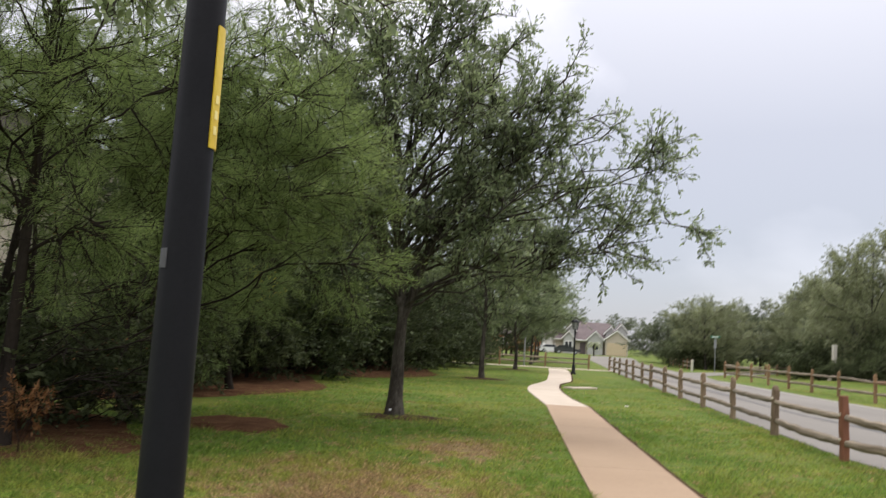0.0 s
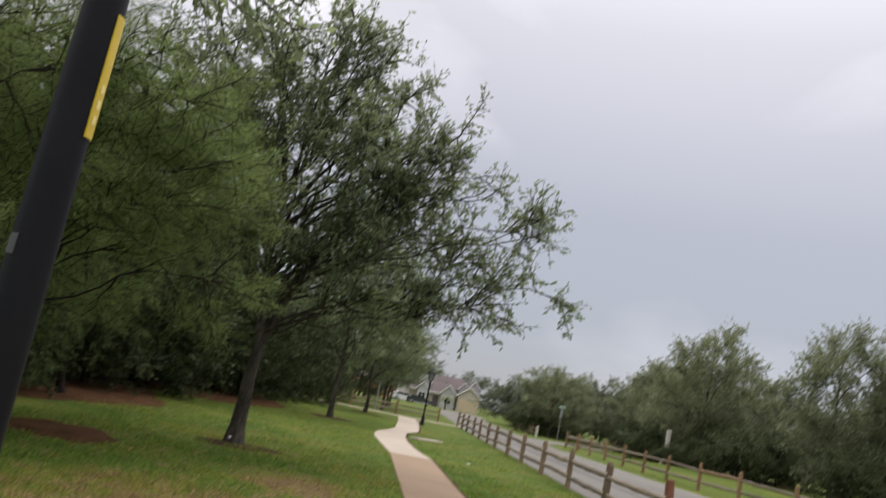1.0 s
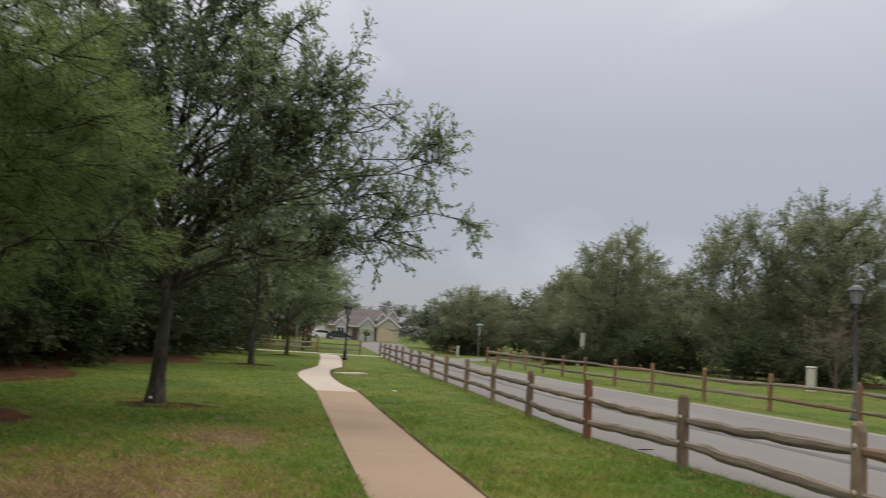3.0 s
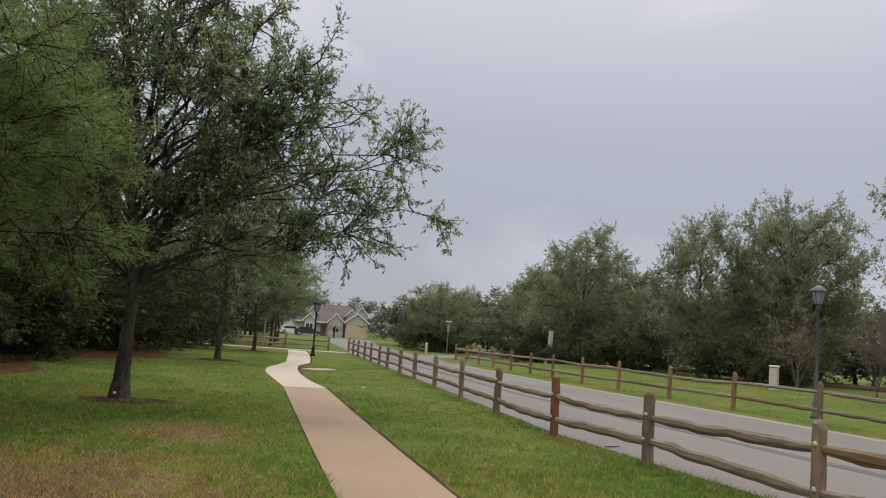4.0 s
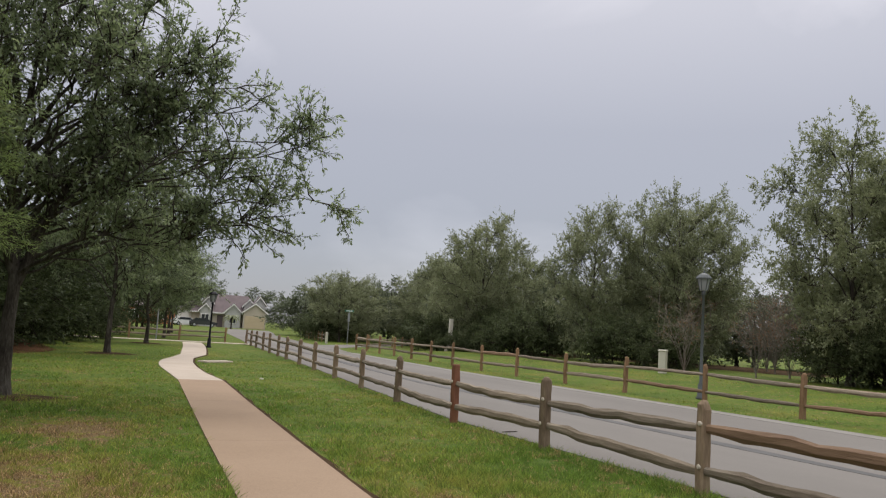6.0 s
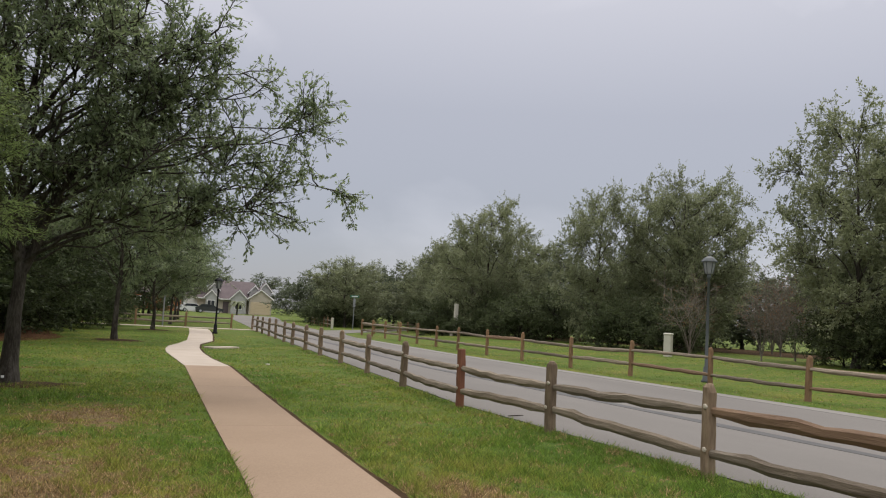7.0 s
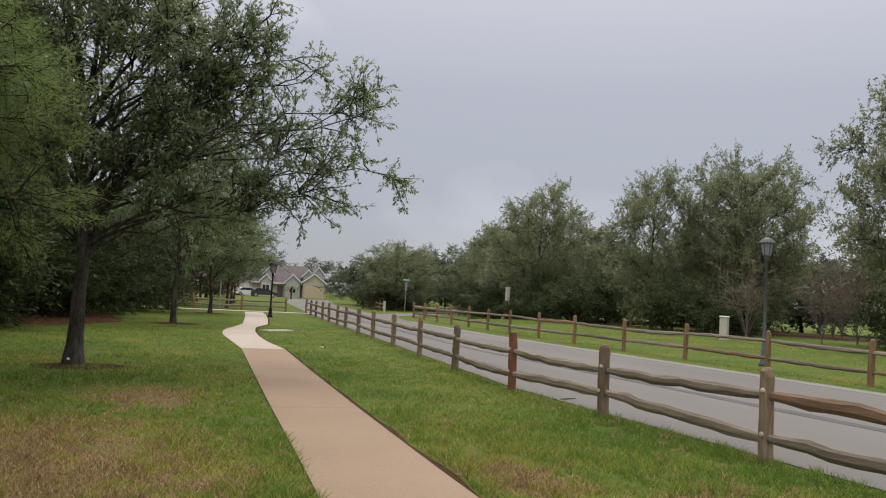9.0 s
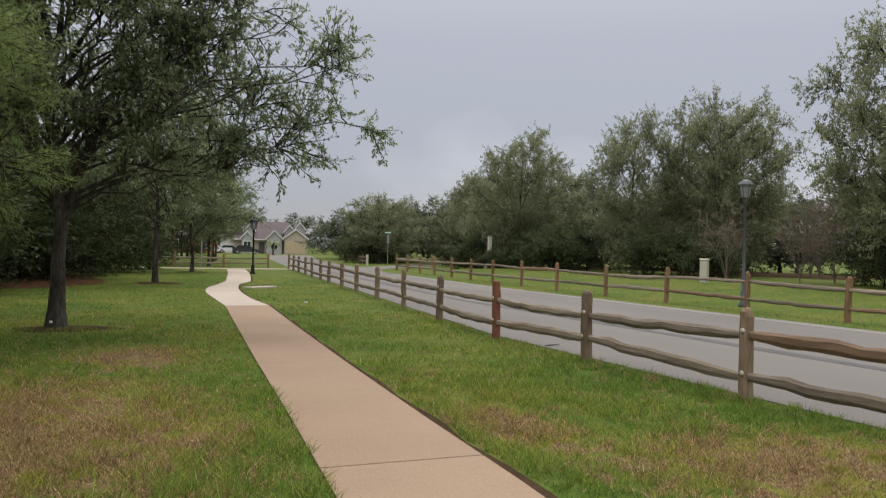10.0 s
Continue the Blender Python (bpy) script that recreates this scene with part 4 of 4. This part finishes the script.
def fence(label, stations, seed, height=0.95, levels=(0.30, 0.67), red=(), pegs=0, brown=(), group="split-rail fences", posts=POSTS):
    rng = random.Random(seed)
    top = thing("split_rail_fence", Matrix(), label, "fence", group)
    spots = []
    for k, (x, y) in enumerate(stations):
        a = stations[max(k - 1, 0)]
        b = stations[min(k + 1, len(stations) - 1)]
        turn = math.degrees(math.atan2(b[1] - a[1], b[0] - a[0])) - 90
        z = float(ground_height(x, y))
        h = height * rng.uniform(0.97, 1.04)
        wide = rng.uniform(0.92, 1.1)
        post = part("post", RED_POST if k in red else posts[rng.randrange(6)], top, "reddish flat-topped post" if k in red else "", pose(x, y, z, rng.uniform(-1.5, 1.5), rng.uniform(-1.5, 1.5), turn + rng.uniform(-6, 6)) @ Matrix.Diagonal((wide, wide, h, 1)))
        drop = [rng.uniform(-0.05, 0.03) for _ in levels]
        if k < pegs:
            for lv, d in zip(levels, drop):
                part("peg", PEG, post, "pale cut end of a peg", pose(-0.070, rng.uniform(-0.03, 0.02), (lv + d + 0.05) / h, 0, -90, 0))
        spots.append((Vector((x, y, z)), drop))
    for span, ((a, da), (b, db)) in enumerate(zip(spots, spots[1:])):
        for row, (lv, d0, d1) in enumerate(zip(levels, da, db)):
            p, q = a + Vector((0, 0, lv + d0)), b + Vector((0, 0, lv + d1 + rng.uniform(-0.02, 0.02)))
            d = q - p
            flip = rng.random() < 0.5
            if flip:
                p, d = q, -d
            m = Matrix.Translation(p + Vector((rng.uniform(-0.02, 0.02), 0, 0))) @ d.to_track_quat("X", "Z").to_matrix().to_4x4() @ Matrix.Diagonal((d.length, rng.uniform(0.75, 1.05), rng.uniform(0.72, 1.0), 1))
            part("rail", RAILS[0 if (span, row) in brown else (1, 2, 3, 5, 6, 7)[rng.randrange(6)]], top, "brown split rail" if (span, row) in brown else "", m)
    return top


near_ys = [0.4, 3.5, 6.61, 9.74, 12.60, 16.13, 19.55, 23.0, 26.6, 30.0, 33.62, 36.42, 39.72, 42.79, 46.37, 49.6, 52.87]
fence("weathered two-rail split-rail fence along the road with one reddish post", [(near_edge(y) + (-0.07 if y < 8 else 0.0), y) for y in near_ys], 5, red=(4,), pegs=12, brown=((1, 1),))
far_ys = [4.4, 7.75, 11.0, 14.3, 17.6, 21.15, 24.5, 27.9, 31.4, 34.9, 38.0, 41.1, 44.3, 47.4, 50.4, 53.2]
fence("weathered two-rail split-rail fence across the road", [(16.45 + 0.085 * max(0, y - 28), y) for y in far_ys], 6, height=1.10, levels=(0.36, 0.80), posts=BROWN_POSTS, brown=((2, 0), (4, 0), (7, 1)))
fence("weathered split-rail fence turning off along the side street", [(18.75, 53.7), (20.9, 57.0), (23.1, 60.4), (25.5, 63.9), (27.8, 67.3), (30.0, 70.6)], 7, posts=BROWN_POSTS)
fence("weathered split-rail fence beyond the side street", [(21.6, 70.0), (22.2, 73.2), (22.8, 76.4), (23.4, 79.6), (24.0, 82.8), (24.6, 86.0), (25.2, 89.2)], 8, posts=BROWN_POSTS)
fence("weathered split-rail fence crossing at the end of the lawn", [(-8.0, 52.2), (-5.0, 52.5), (-2.0, 52.8), (1.0, 53.1), (4.0, 53.4), (7.0, 53.7), (9.9, 54.0)], 9, posts=BROWN_POSTS)


# ---------- street lamps ----------
def street_lamp(m, height, label, metal):
    top = thing("street_lamp", m, label, "street lamp", "lantern street lamps")
    part_bm("pole", lathe(bmesh.new(), [(0.14, 0), (0.14, 0.05), (0.10, 0.10), (0.085, 0.45), (0.05, 0.50), (0.04, height - 0.75), (0.075, height - 0.72), (0.05, height - 0.68), (0.07, height - 0.62)], 14), metal, top, smooth=True)
    lantern = part_bm("lantern_glass", lathe(bmesh.new(), [(0.11, height - 0.61), (0.19, height - 0.24)], 6), FROSTED, top, "frosted tapering glass")
    for k in range(6):
        a = math.pi / 3 * k
        bm = bmesh.new()
        p, q = Vector((0.115 * math.cos(a), 0.115 * math.sin(a), height - 0.62)), Vector((0.197 * math.cos(a), 0.197 * math.sin(a), height - 0.23))
        d = q - p
        box(bm, (0.018, 0.018, d.length), (p + q) / 2, 0.003, d.to_track_quat("Z", "X").to_matrix().to_4x4())
        part_bm("bar", bm, metal, lantern, "black metal bar")
    part_bm("cap", lathe(bmesh.new(), [(0.245, height - 0.25), (0.245, height - 0.22), (0.16, height - 0.13), (0.06, height - 0.07), (0.03, height - 0.06)], 6), metal, top)
    part_bm("finial", lathe(bmesh.new(), [(0.02, height - 0.07), (0.035, height - 0.04), (0.012, height - 0.015), (0.004, height + 0.02)], 10), metal, top, smooth=True)
    return top


street_lamp(pose(7.1, 43.0, 0), 2.95, "black lantern street lamp beside the path", BLACK_METAL)
street_lamp(pose(17.9, 19.34, 0, 0, 0, 20), 3.93, "dark grey-green lantern street lamp behind the far fence", GREY_METAL)

# the lamp pole close to the camera
near_pole = thing("lamp_pole", pose(-0.74, 2.30, 0), "black metal pole with a yellow strip and grey tape", "lamp pole")
part_bm("pole_shaft", lathe(bmesh.new(), [(0.12, 0), (0.12, 0.04), (0.085, 0.10), (0.068, 0.22), (0.0625, 1.2), (0.0562, 2.4), (0.052, 3.4), (0.05, 3.8)], 40), BLACK_METAL, near_pole, smooth=True)


def wrap(bm, a0, a1, z0, z1, r0, r1, out=0.0025, n=8):
    """A thin curved strip on the pole's skin."""
    rows = []
    for i in range(n + 1):
        a = radians(a0 + (a1 - a0) * i / n)
        rows.append([bm.verts.new(((r + o) * math.cos(a), (r + o) * math.sin(a), z)) for r, z, o in ((r0, z0, 0.0), (r0, z0, out), (r1, z1, out), (r1, z1, 0.0))])
    for a, b in zip(rows, rows[1:]):
        for i in range(3):
            bm.faces.new((a[i], a[i + 1], b[i + 1], b[i]))
    bm.faces.new(rows[0])
    bm.faces.new(rows[-1][::-1])
    return bm


strip_part = part_bm("reflective_strip", wrap(bmesh.new(), -30, 22, 1.995, 2.355, 0.0582, 0.0562, 0.005), YELLOW_TAPE, near_pole, "yellow vertical strip")
for k in range(3):
    part_bm("printed_bar", wrap(bmesh.new(), -21, -6, 2.035 + 0.045 * k, 2.060 + 0.045 * k, 0.0634, 0.0630, 0.001, 3), PALE_MARK, strip_part, "pale printed mark")
part_bm("tape_patch", wrap(bmesh.new(), 214, 244, 1.645, 1.70, 0.0603, 0.0600), GREY_TAPE, near_pole, "square of grey tape")


# ---------- small things along the road ----------
pedestal = thing("utility_pedestal", pose(24.6, 29.0, 0.34, 0, 0, 35), "beige plastic utility pedestal on the grass bank", "utility box")
pedestal_body = part_bm("body", box(bmesh.new(), (0.36, 0.33, 1.0), (0, 0, 0.48), 0.03), BEIGE_PLASTIC, pedestal)
part_bm("lid", box(bmesh.new(), (0.41, 0.38, 0.10), (0, 0, 1.01), 0.035), BEIGE_PLASTIC, pedestal)
part_bm("access_panel", box(bmesh.new(), (0.25, 0.012, 0.55), (0, -0.168, 0.52), 0.004), BEIGE_PLASTIC, pedestal_body)

sign = thing("street_sign", pose(22.3, 66.2, 0, 0, 0, -20), "green street-name sign on a galvanised post", "street sign")
part_bm("post", lathe(bmesh.new(), [(0.035, 0), (0.035, 2.75), (0.025, 2.78)], 10), GALV, sign)
blade = part_bm("name_blade", box(bmesh.new(), (0.75, 0.012, 0.17), (0, 0, 2.86), 0.004), SIGN_GREEN, sign, "green name plate")
part_bm("lettering_bar", box(bmesh.new(), (0.52, 0.004, 0.07), (0, -0.008, 2.86)), WHITE_TRIM, blade, "white bar of lettering")
part_bm("sign_plate", box(bmesh.new(), (0.20, 0.012, 0.70), (0, -0.045, 2.30), 0.004), GALV, sign, "bare metal sign plate")

pillar = thing("gate_pillar", pose(25.0, 51.8, float(ground_height(25.0, 51.8))), "cream rendered pillar on a tan base by the trees", "pillar")
part_bm("shaft", box(bmesh.new(), (0.24, 0.24, 2.22), (0, 0, 1.11), 0.015), PALE_STUCCO, pillar)
part_bm("capstone", box(bmesh.new(), (0.28, 0.28, 0.06), (0, 0, 2.24), 0.02), PALE_STUCCO, pillar)
part_bm("plinth", box(bmesh.new(), (0.56, 0.56, 0.35), (0, 0, 0.15), 0.02), STUCCO, pillar, "tan rendered base")

cover = thing("utility_slab", pose(5.05, 28.9, 0.0, 0, 0, 40), "flat pale concrete slab set in the grass", "concrete slab")
part_bm("slab_body", box(bmesh.new(), (1.35, 0.42, 0.10), (0, 0, 0.005), 0.012), PATH_NEW, cover)
cap = thing("sprinkler_cap", pose(4.95, 21.4, 0.0), "small white round cap in the grass", "cap")
part_bm("cap_disc", lathe(bmesh.new(), [(0.055, -0.03), (0.055, 0.025), (0.045, 0.034)], 14), BEIGE_PLASTIC, cap)
stub = thing("marker_post", pose(20.6, 66.6, 0), "short pale marker post at the street corner", "post")
part_bm("stub_body", box(bmesh.new(), (0.18, 0.18, 0.95), (0, 0, 0.46), 0.015), BEIGE_PLASTIC, stub)


bare_post = thing("marker_pole", pose(5.55, 53.0, 0), "thin grey pole standing by the crossing fence", "pole")
part_bm("shaft", lathe(bmesh.new(), [(0.045, -0.05), (0.045, 1.85), (0.03, 1.9)], 10), GALV, bare_post)
twig = thing("fallen_twig", pose(6.62, 11.35, 0.022, 0, 0, 15), "thin dark twig lying on the asphalt", "twig")
part_bm("stick", lathe(bmesh.new(), [(0.006, -0.16), (0.009, 0.0), (0.005, 0.18)], 6, pose(0, 0, 0, 0, 90, 0)), BARK_DARK, twig)


# ---------- houses and cars at the far end ----------
def gable(parent, x, width, eave, peak, y0, depth, wall_mat, name="gable"):
    """A front gable: wall triangle, two roof slopes, white barge boards."""
    h = width / 2
    part_bm(name, prism(bmesh.new(), [(x - h + 0.15, 0), (x + h - 0.15, 0), (x + h - 0.15, eave), (x, peak - 0.12), (x - h + 0.15, eave)], depth, pose(0, y0 + depth / 2, 0)), wall_mat, parent)
    for sgn in (-1, 1):
        part_bm("gable_roof", prism(bmesh.new(), [(x, peak), (x + sgn * (h + 0.2), eave - 0.1), (x + sgn * (h + 0.2), eave + 0.08), (x, peak + 0.18)], depth + 0.4, pose(0, y0 + depth / 2 + 0.03, 0)), ROOF, parent)
        part_bm("barge_board", prism(bmesh.new(), [(x, peak - 0.16), (x + sgn * (h + 0.22), eave - 0.30), (x + sgn * (h + 0.22), eave - 0.02), (x, peak + 0.10)], 0.09, pose(0, y0 - 0.25, 0)), WHITE_TRIM, parent)


def window(parent, x, y, z, w, h):
    frame_part = part_bm("window", box(bmesh.new(), (w + 0.2, 0.10, h + 0.2), (x, y, z), 0.01), WHITE_TRIM, parent, "white-framed window")
    part_bm("pane", box(bmesh.new(), (w, 0.04, h), (x, y - 0.05, z)), WINDOW_GLASS, frame_part)
    part_bm("mullion", box(bmesh.new(), (0.07, 0.03, h), (x, y - 0.075, z)), WHITE_TRIM, frame_part)


house = thing("house", pose(28.6, 150.0, 0, 0, 0, -8), "beige one-storey house with brown shingle roof and white-trimmed gables", "house")
part_bm("wall", box(bmesh.new(), (12.5, 9.0, 2.7), (-1.0, 4.8, 1.35)), STUCCO, house)
bm = bmesh.new()
low = [bm.verts.new(p) for p in ((-7.8, -0.3, 2.55), (5.8, -0.3, 2.55), (5.8, 9.9, 2.55), (-7.8, 9.9, 2.55))]
high = [bm.verts.new(p) for p in ((-4.2, 4.6, 6.0), (2.6, 4.6, 6.0))]
for ids in ((0, 1, 5, 4), (2, 3, 4, 5), (1, 2, 5), (3, 0, 4), (3, 2, 1, 0)):
    bm.faces.new([(low + high)[i] for i in ids])
part_bm("roof", bm, ROOF, house)
part_bm("fascia", box(bmesh.new(), (13.6, 0.08, 0.2), (-1.0, -0.34, 2.52)), WHITE_TRIM, house)
gable(house, -0.1, 3.0, 2.7, 4.3, -0.9, 3.5, STUCCO_GREY)
gable(house, 3.7, 4.3, 2.95, 4.6, -1.6, 5.0, STUCCO)
gable(house, 2.7, 2.2, 4.0, 5.3, 0.3, 3.5, STUCCO_GREY)
gable(house, 4.6, 2.4, 4.3, 5.9, 0.8, 4.0, STUCCO_GREY)
gable(house, -4.9, 2.2, 2.8, 4.1, -0.6, 3.0, STUCCO_GREY)
gable(house, -4.5, 1.8, 4.2, 5.4, 0.9, 3.0, STUCCO_GREY)
door = part_bm("garage_door", box(bmesh.new(), (3.5, 0.10, 2.3), (3.7, -1.66, 1.15), 0.01), GARAGE, house, "tan panelled garage door")
for k in range(4):
    part_bm("door_panel", box(bmesh.new(), (3.3, 0.03, 0.48), (3.7, -1.72, 0.32 + 0.55 * k), 0.01), GARAGE, door)
window(house, -0.1, -0.95, 1.5, 1.1, 1.2)
window(house, -4.9, -0.65, 1.5, 1.2, 1.3)
part_bm("front_door", box(bmesh.new(), (1.0, 0.12, 2.1), (-2.3, 0.26, 1.05), 0.01), ROOF, house, "dark front door")

orange_house = thing("house", pose(13.6, 146.0, 0, 0, 0, 5), "orange-red walled house half hidden by trees", "house")
part_bm("wall", box(bmesh.new(), (9.0, 7.0, 2.9), (0, 3.5, 1.45)), ORANGE_WALL, orange_house)
bm = bmesh.new()
low = [bm.verts.new(p) for p in ((-5.1, -0.6, 2.85), (5.1, -0.6, 2.85), (5.1, 7.6, 2.85), (-5.1, 7.6, 2.85))]
high = [bm.verts.new(p) for p in ((-2.2, 3.5, 5.2), (2.2, 3.5, 5.2))]
for ids in ((0, 1, 5, 4), (2, 3, 4, 5), (1, 2, 5), (3, 0, 4), (3, 2, 1, 0)):
    bm.faces.new([(low + high)[i] for i in ids])
part_bm("roof", bm, ROOF, orange_house)
window(orange_house, -2.2, -0.03, 1.5, 1.4, 1.3)
window(orange_house, 2.4, -0.03, 1.5, 1.4, 1.3)

wood_house = thing("house", pose(-17.0, 25.5, 0, 0, 0, 8), "beige stucco house showing between the trees", "house")
part_bm("wall", box(bmesh.new(), (12.0, 8.0, 6.6), (0, 4.0, 3.3)), STUCCO, wood_house)
part_bm("roof", prism(bmesh.new(), [(-6.6, 6.55), (6.6, 6.55), (0, 9.2)], 9.0, pose(0, 4.0, 0)), ROOF, wood_house)
window(wood_house, -3.0, -0.03, 1.6, 1.4, 1.4)
window(wood_house, 2.6, -0.03, 1.6, 1.4, 1.4)

pale_house = thing("house", pose(22.4, 152.0, 0, 0, 0, 0), "pale grey house wall beside the driveway", "house")
part_bm("wall", box(bmesh.new(), (5.0, 6.0, 2.9), (0, 3.0, 1.45)), WHITE_TRIM, pale_house)
part_bm("roof", prism(bmesh.new(), [(-3.0, 2.85), (3.0, 2.85), (0, 4.6)], 6.8, pose(0, 3.0, 0)), ROOF, pale_house)
window(pale_house, 0.0, -0.03, 1.5, 1.6, 1.2)


def car(m, paint, label):
    top = thing("car", m, label, "car", "parked cars")
    part_bm("body", prism(bmesh.new(), [(-2.2, 0.35), (2.15, 0.35), (2.25, 0.75), (1.2, 0.95), (0.55, 1.42), (-1.2, 1.45), (-1.85, 1.0), (-2.25, 0.9)], 1.7), paint, top)
    part_bm("windows", prism(bmesh.new(), [(1.05, 0.97), (0.52, 1.36), (-1.15, 1.39), (-1.65, 1.0)], 1.72), WINDOW_GLASS, top, "dark glass")
    for x in (-1.4, 1.35):
        for y in (-0.78, 0.78):
            tyre = part_bm("tyre", lathe(bmesh.new(), [(0.20, -0.1), (0.31, -0.09), (0.33, -0.05), (0.33, 0.05), (0.31, 0.09), (0.20, 0.1)], 18, pose(x, y, 0.33, 90, 0, 0)), RUBBER, top)
            part_bm("rim", lathe(bmesh.new(), [(0.19, -0.105), (0.19, 0.105)], 12, pose(x, y, 0.33, 90, 0, 0)), SIGN_BACK, tyre)
    return top


car(pose(19.2, 141.5, 0.0, 0, 0, 12), CAR_WHITE, "white car parked on a far driveway")
car(pose(21.6, 138.0, 0.0, 0, 0, -8), CAR_DARK, "dark grey car parked on a far driveway")

palm = thing("small_palm", pose(24.2, 128.0, 0), "small palm on the lawn before the house", "palm")
part_bm("trunk", lathe(bmesh.new(), [(0.16, -0.05), (0.12, 0.4), (0.11, 1.5), (0.13, 1.8)], 10), BARK, palm)
for k in range(13):
    a, bm = k * 2.4, bmesh.new()
    spine = [(0.0, 1.75), (0.5, 2.25 - 0.02 * k), (1.05, 2.2 - 0.05 * k), (1.45, 1.75 - 0.07 * k)]
    left = [bm.verts.new((r * math.cos(a) - w * math.sin(a), r * math.sin(a) + w * math.cos(a), z - 0.08)) for (r, z), w in zip(spine, (0.02, 0.24, 0.2, 0.02))]
    mid = [bm.verts.new((r * math.cos(a), r * math.sin(a), z)) for r, z in spine]
    right = [bm.verts.new((r * math.cos(a) + w * math.sin(a), r * math.sin(a) - w * math.cos(a), z - 0.08)) for (r, z), w in zip(spine, (0.02, 0.24, 0.2, 0.02))]
    for i in range(3):
        bm.faces.new((left[i], mid[i], mid[i + 1], left[i + 1]))
        bm.faces.new((mid[i], right[i], right[i + 1], mid[i + 1]))
    part_bm("frond", bm, LEAF_FAR, palm)


# ---------- grass blades ----------
def tuft_noise(x, y, size, seed):
    """Smooth random values between 0 and 1 over the plan."""
    grid = np.random.default_rng(seed).uniform(0, 1, (256, 256))
    u, v = x / size + 80, y / size + 80
    i, j = np.floor(u).astype(int), np.floor(v).astype(int)
    a, b = u - i, v - j
    a, b = a * a * (3 - 2 * a), b * b * (3 - 2 * b)
    g = lambda p, q: grid[p % 256, q % 256]
    return (g(i, j) * (1 - a) + g(i + 1, j) * a) * (1 - b) + (g(i, j + 1) * (1 - a) + g(i + 1, j + 1) * a) * b


def blades(name, x0, x1, y0, y1, density, height, width, seed, label, fade=0.01):
    rng = np.random.default_rng(seed)
    n = int((x1 - x0) * (y1 - y0) * density)
    x, y = rng.uniform(x0, x1, n), rng.uniform(y0, y1, n)
    lx = np.interp(y, [a for a, b in LEFT_EDGE], [b for a, b in LEFT_EDGE])
    rx = np.interp(y, [a for a, b in RIGHT_EDGE], [b for a, b in RIGHT_EDGE])
    near = 6.25 + 0.12 * np.maximum(0, y - 13) + 0.16 + rng.normal(0, 0.05, n)
    far = 15.02 + 0.06 * np.maximum(0, y - 31)
    tuft = 0.6 * tuft_noise(x, y, 0.16, 1) + 0.4 * tuft_noise(x, y, 0.55, 2)
    keep = ((x < lx - 0.015 + 0.03 * tuft_noise(x, y, 0.2, 5)) | (x > rx + 0.055 + 0.08 * tuft_noise(x, y, 0.3, 3))) & ((x < near) | (x > far)) & (rng.uniform(0, 1, n) < (0.35 + 1.1 * tuft) * np.clip((y1 - y) / fade, 0, 1))
    x, y, tuft = x[keep], y[keep], tuft[keep]
    n = len(x)
    z = ground_height(x, y)
    a = rng.uniform(0, 2 * math.pi, n)
    h = height * rng.uniform(0.5, 1.2, n) * (0.2 + 1.9 * tuft ** 1.5)
    lean = rng.normal(0, 0.75, (n, 2)) * h[:, None]
    w = width * rng.uniform(0.6, 1.3, n) / 2
    root = np.stack([x, y, z - 0.005], 1)
    side = np.stack([np.cos(a) * w, np.sin(a) * w, np.zeros(n)], 1)
    tip = root + np.stack([lean[:, 0], lean[:, 1], h], 1)
    v = np.stack([root - side, root + side, tip], 1).reshape(-1, 3)
    return tagged(new(name, mesh_of(name, v, np.arange(3 * n).reshape(n, 3), BLADES)), label, "grass", kind="stuff")


blades("grass", -5.0, 7.0, -3.0, 3.2, 500, 0.05, 0.012, 6, "short mown grass round the standing place")
blades("grass", -4.6, 7.0, 3.2, 10.5, 2700, 0.075, 0.0095, 1, "short mown grass blades with dry straw among them", 2.5)
blades("grass", -4.2, 7.0, 8.5, 21.0, 1000, 0.05, 0.012, 2, "short mown grass blades with dry straw among them", 9.0)
blades("grass", -3.5, 8.5, 13.0, 44.0, 330, 0.034, 0.02, 3, "short mown grass on the lawn", 22.0)
blades("grass", 15.0, 24.5, 8.0, 40.0, 130, 0.028, 0.025, 4, "short mown grass on the far verge")
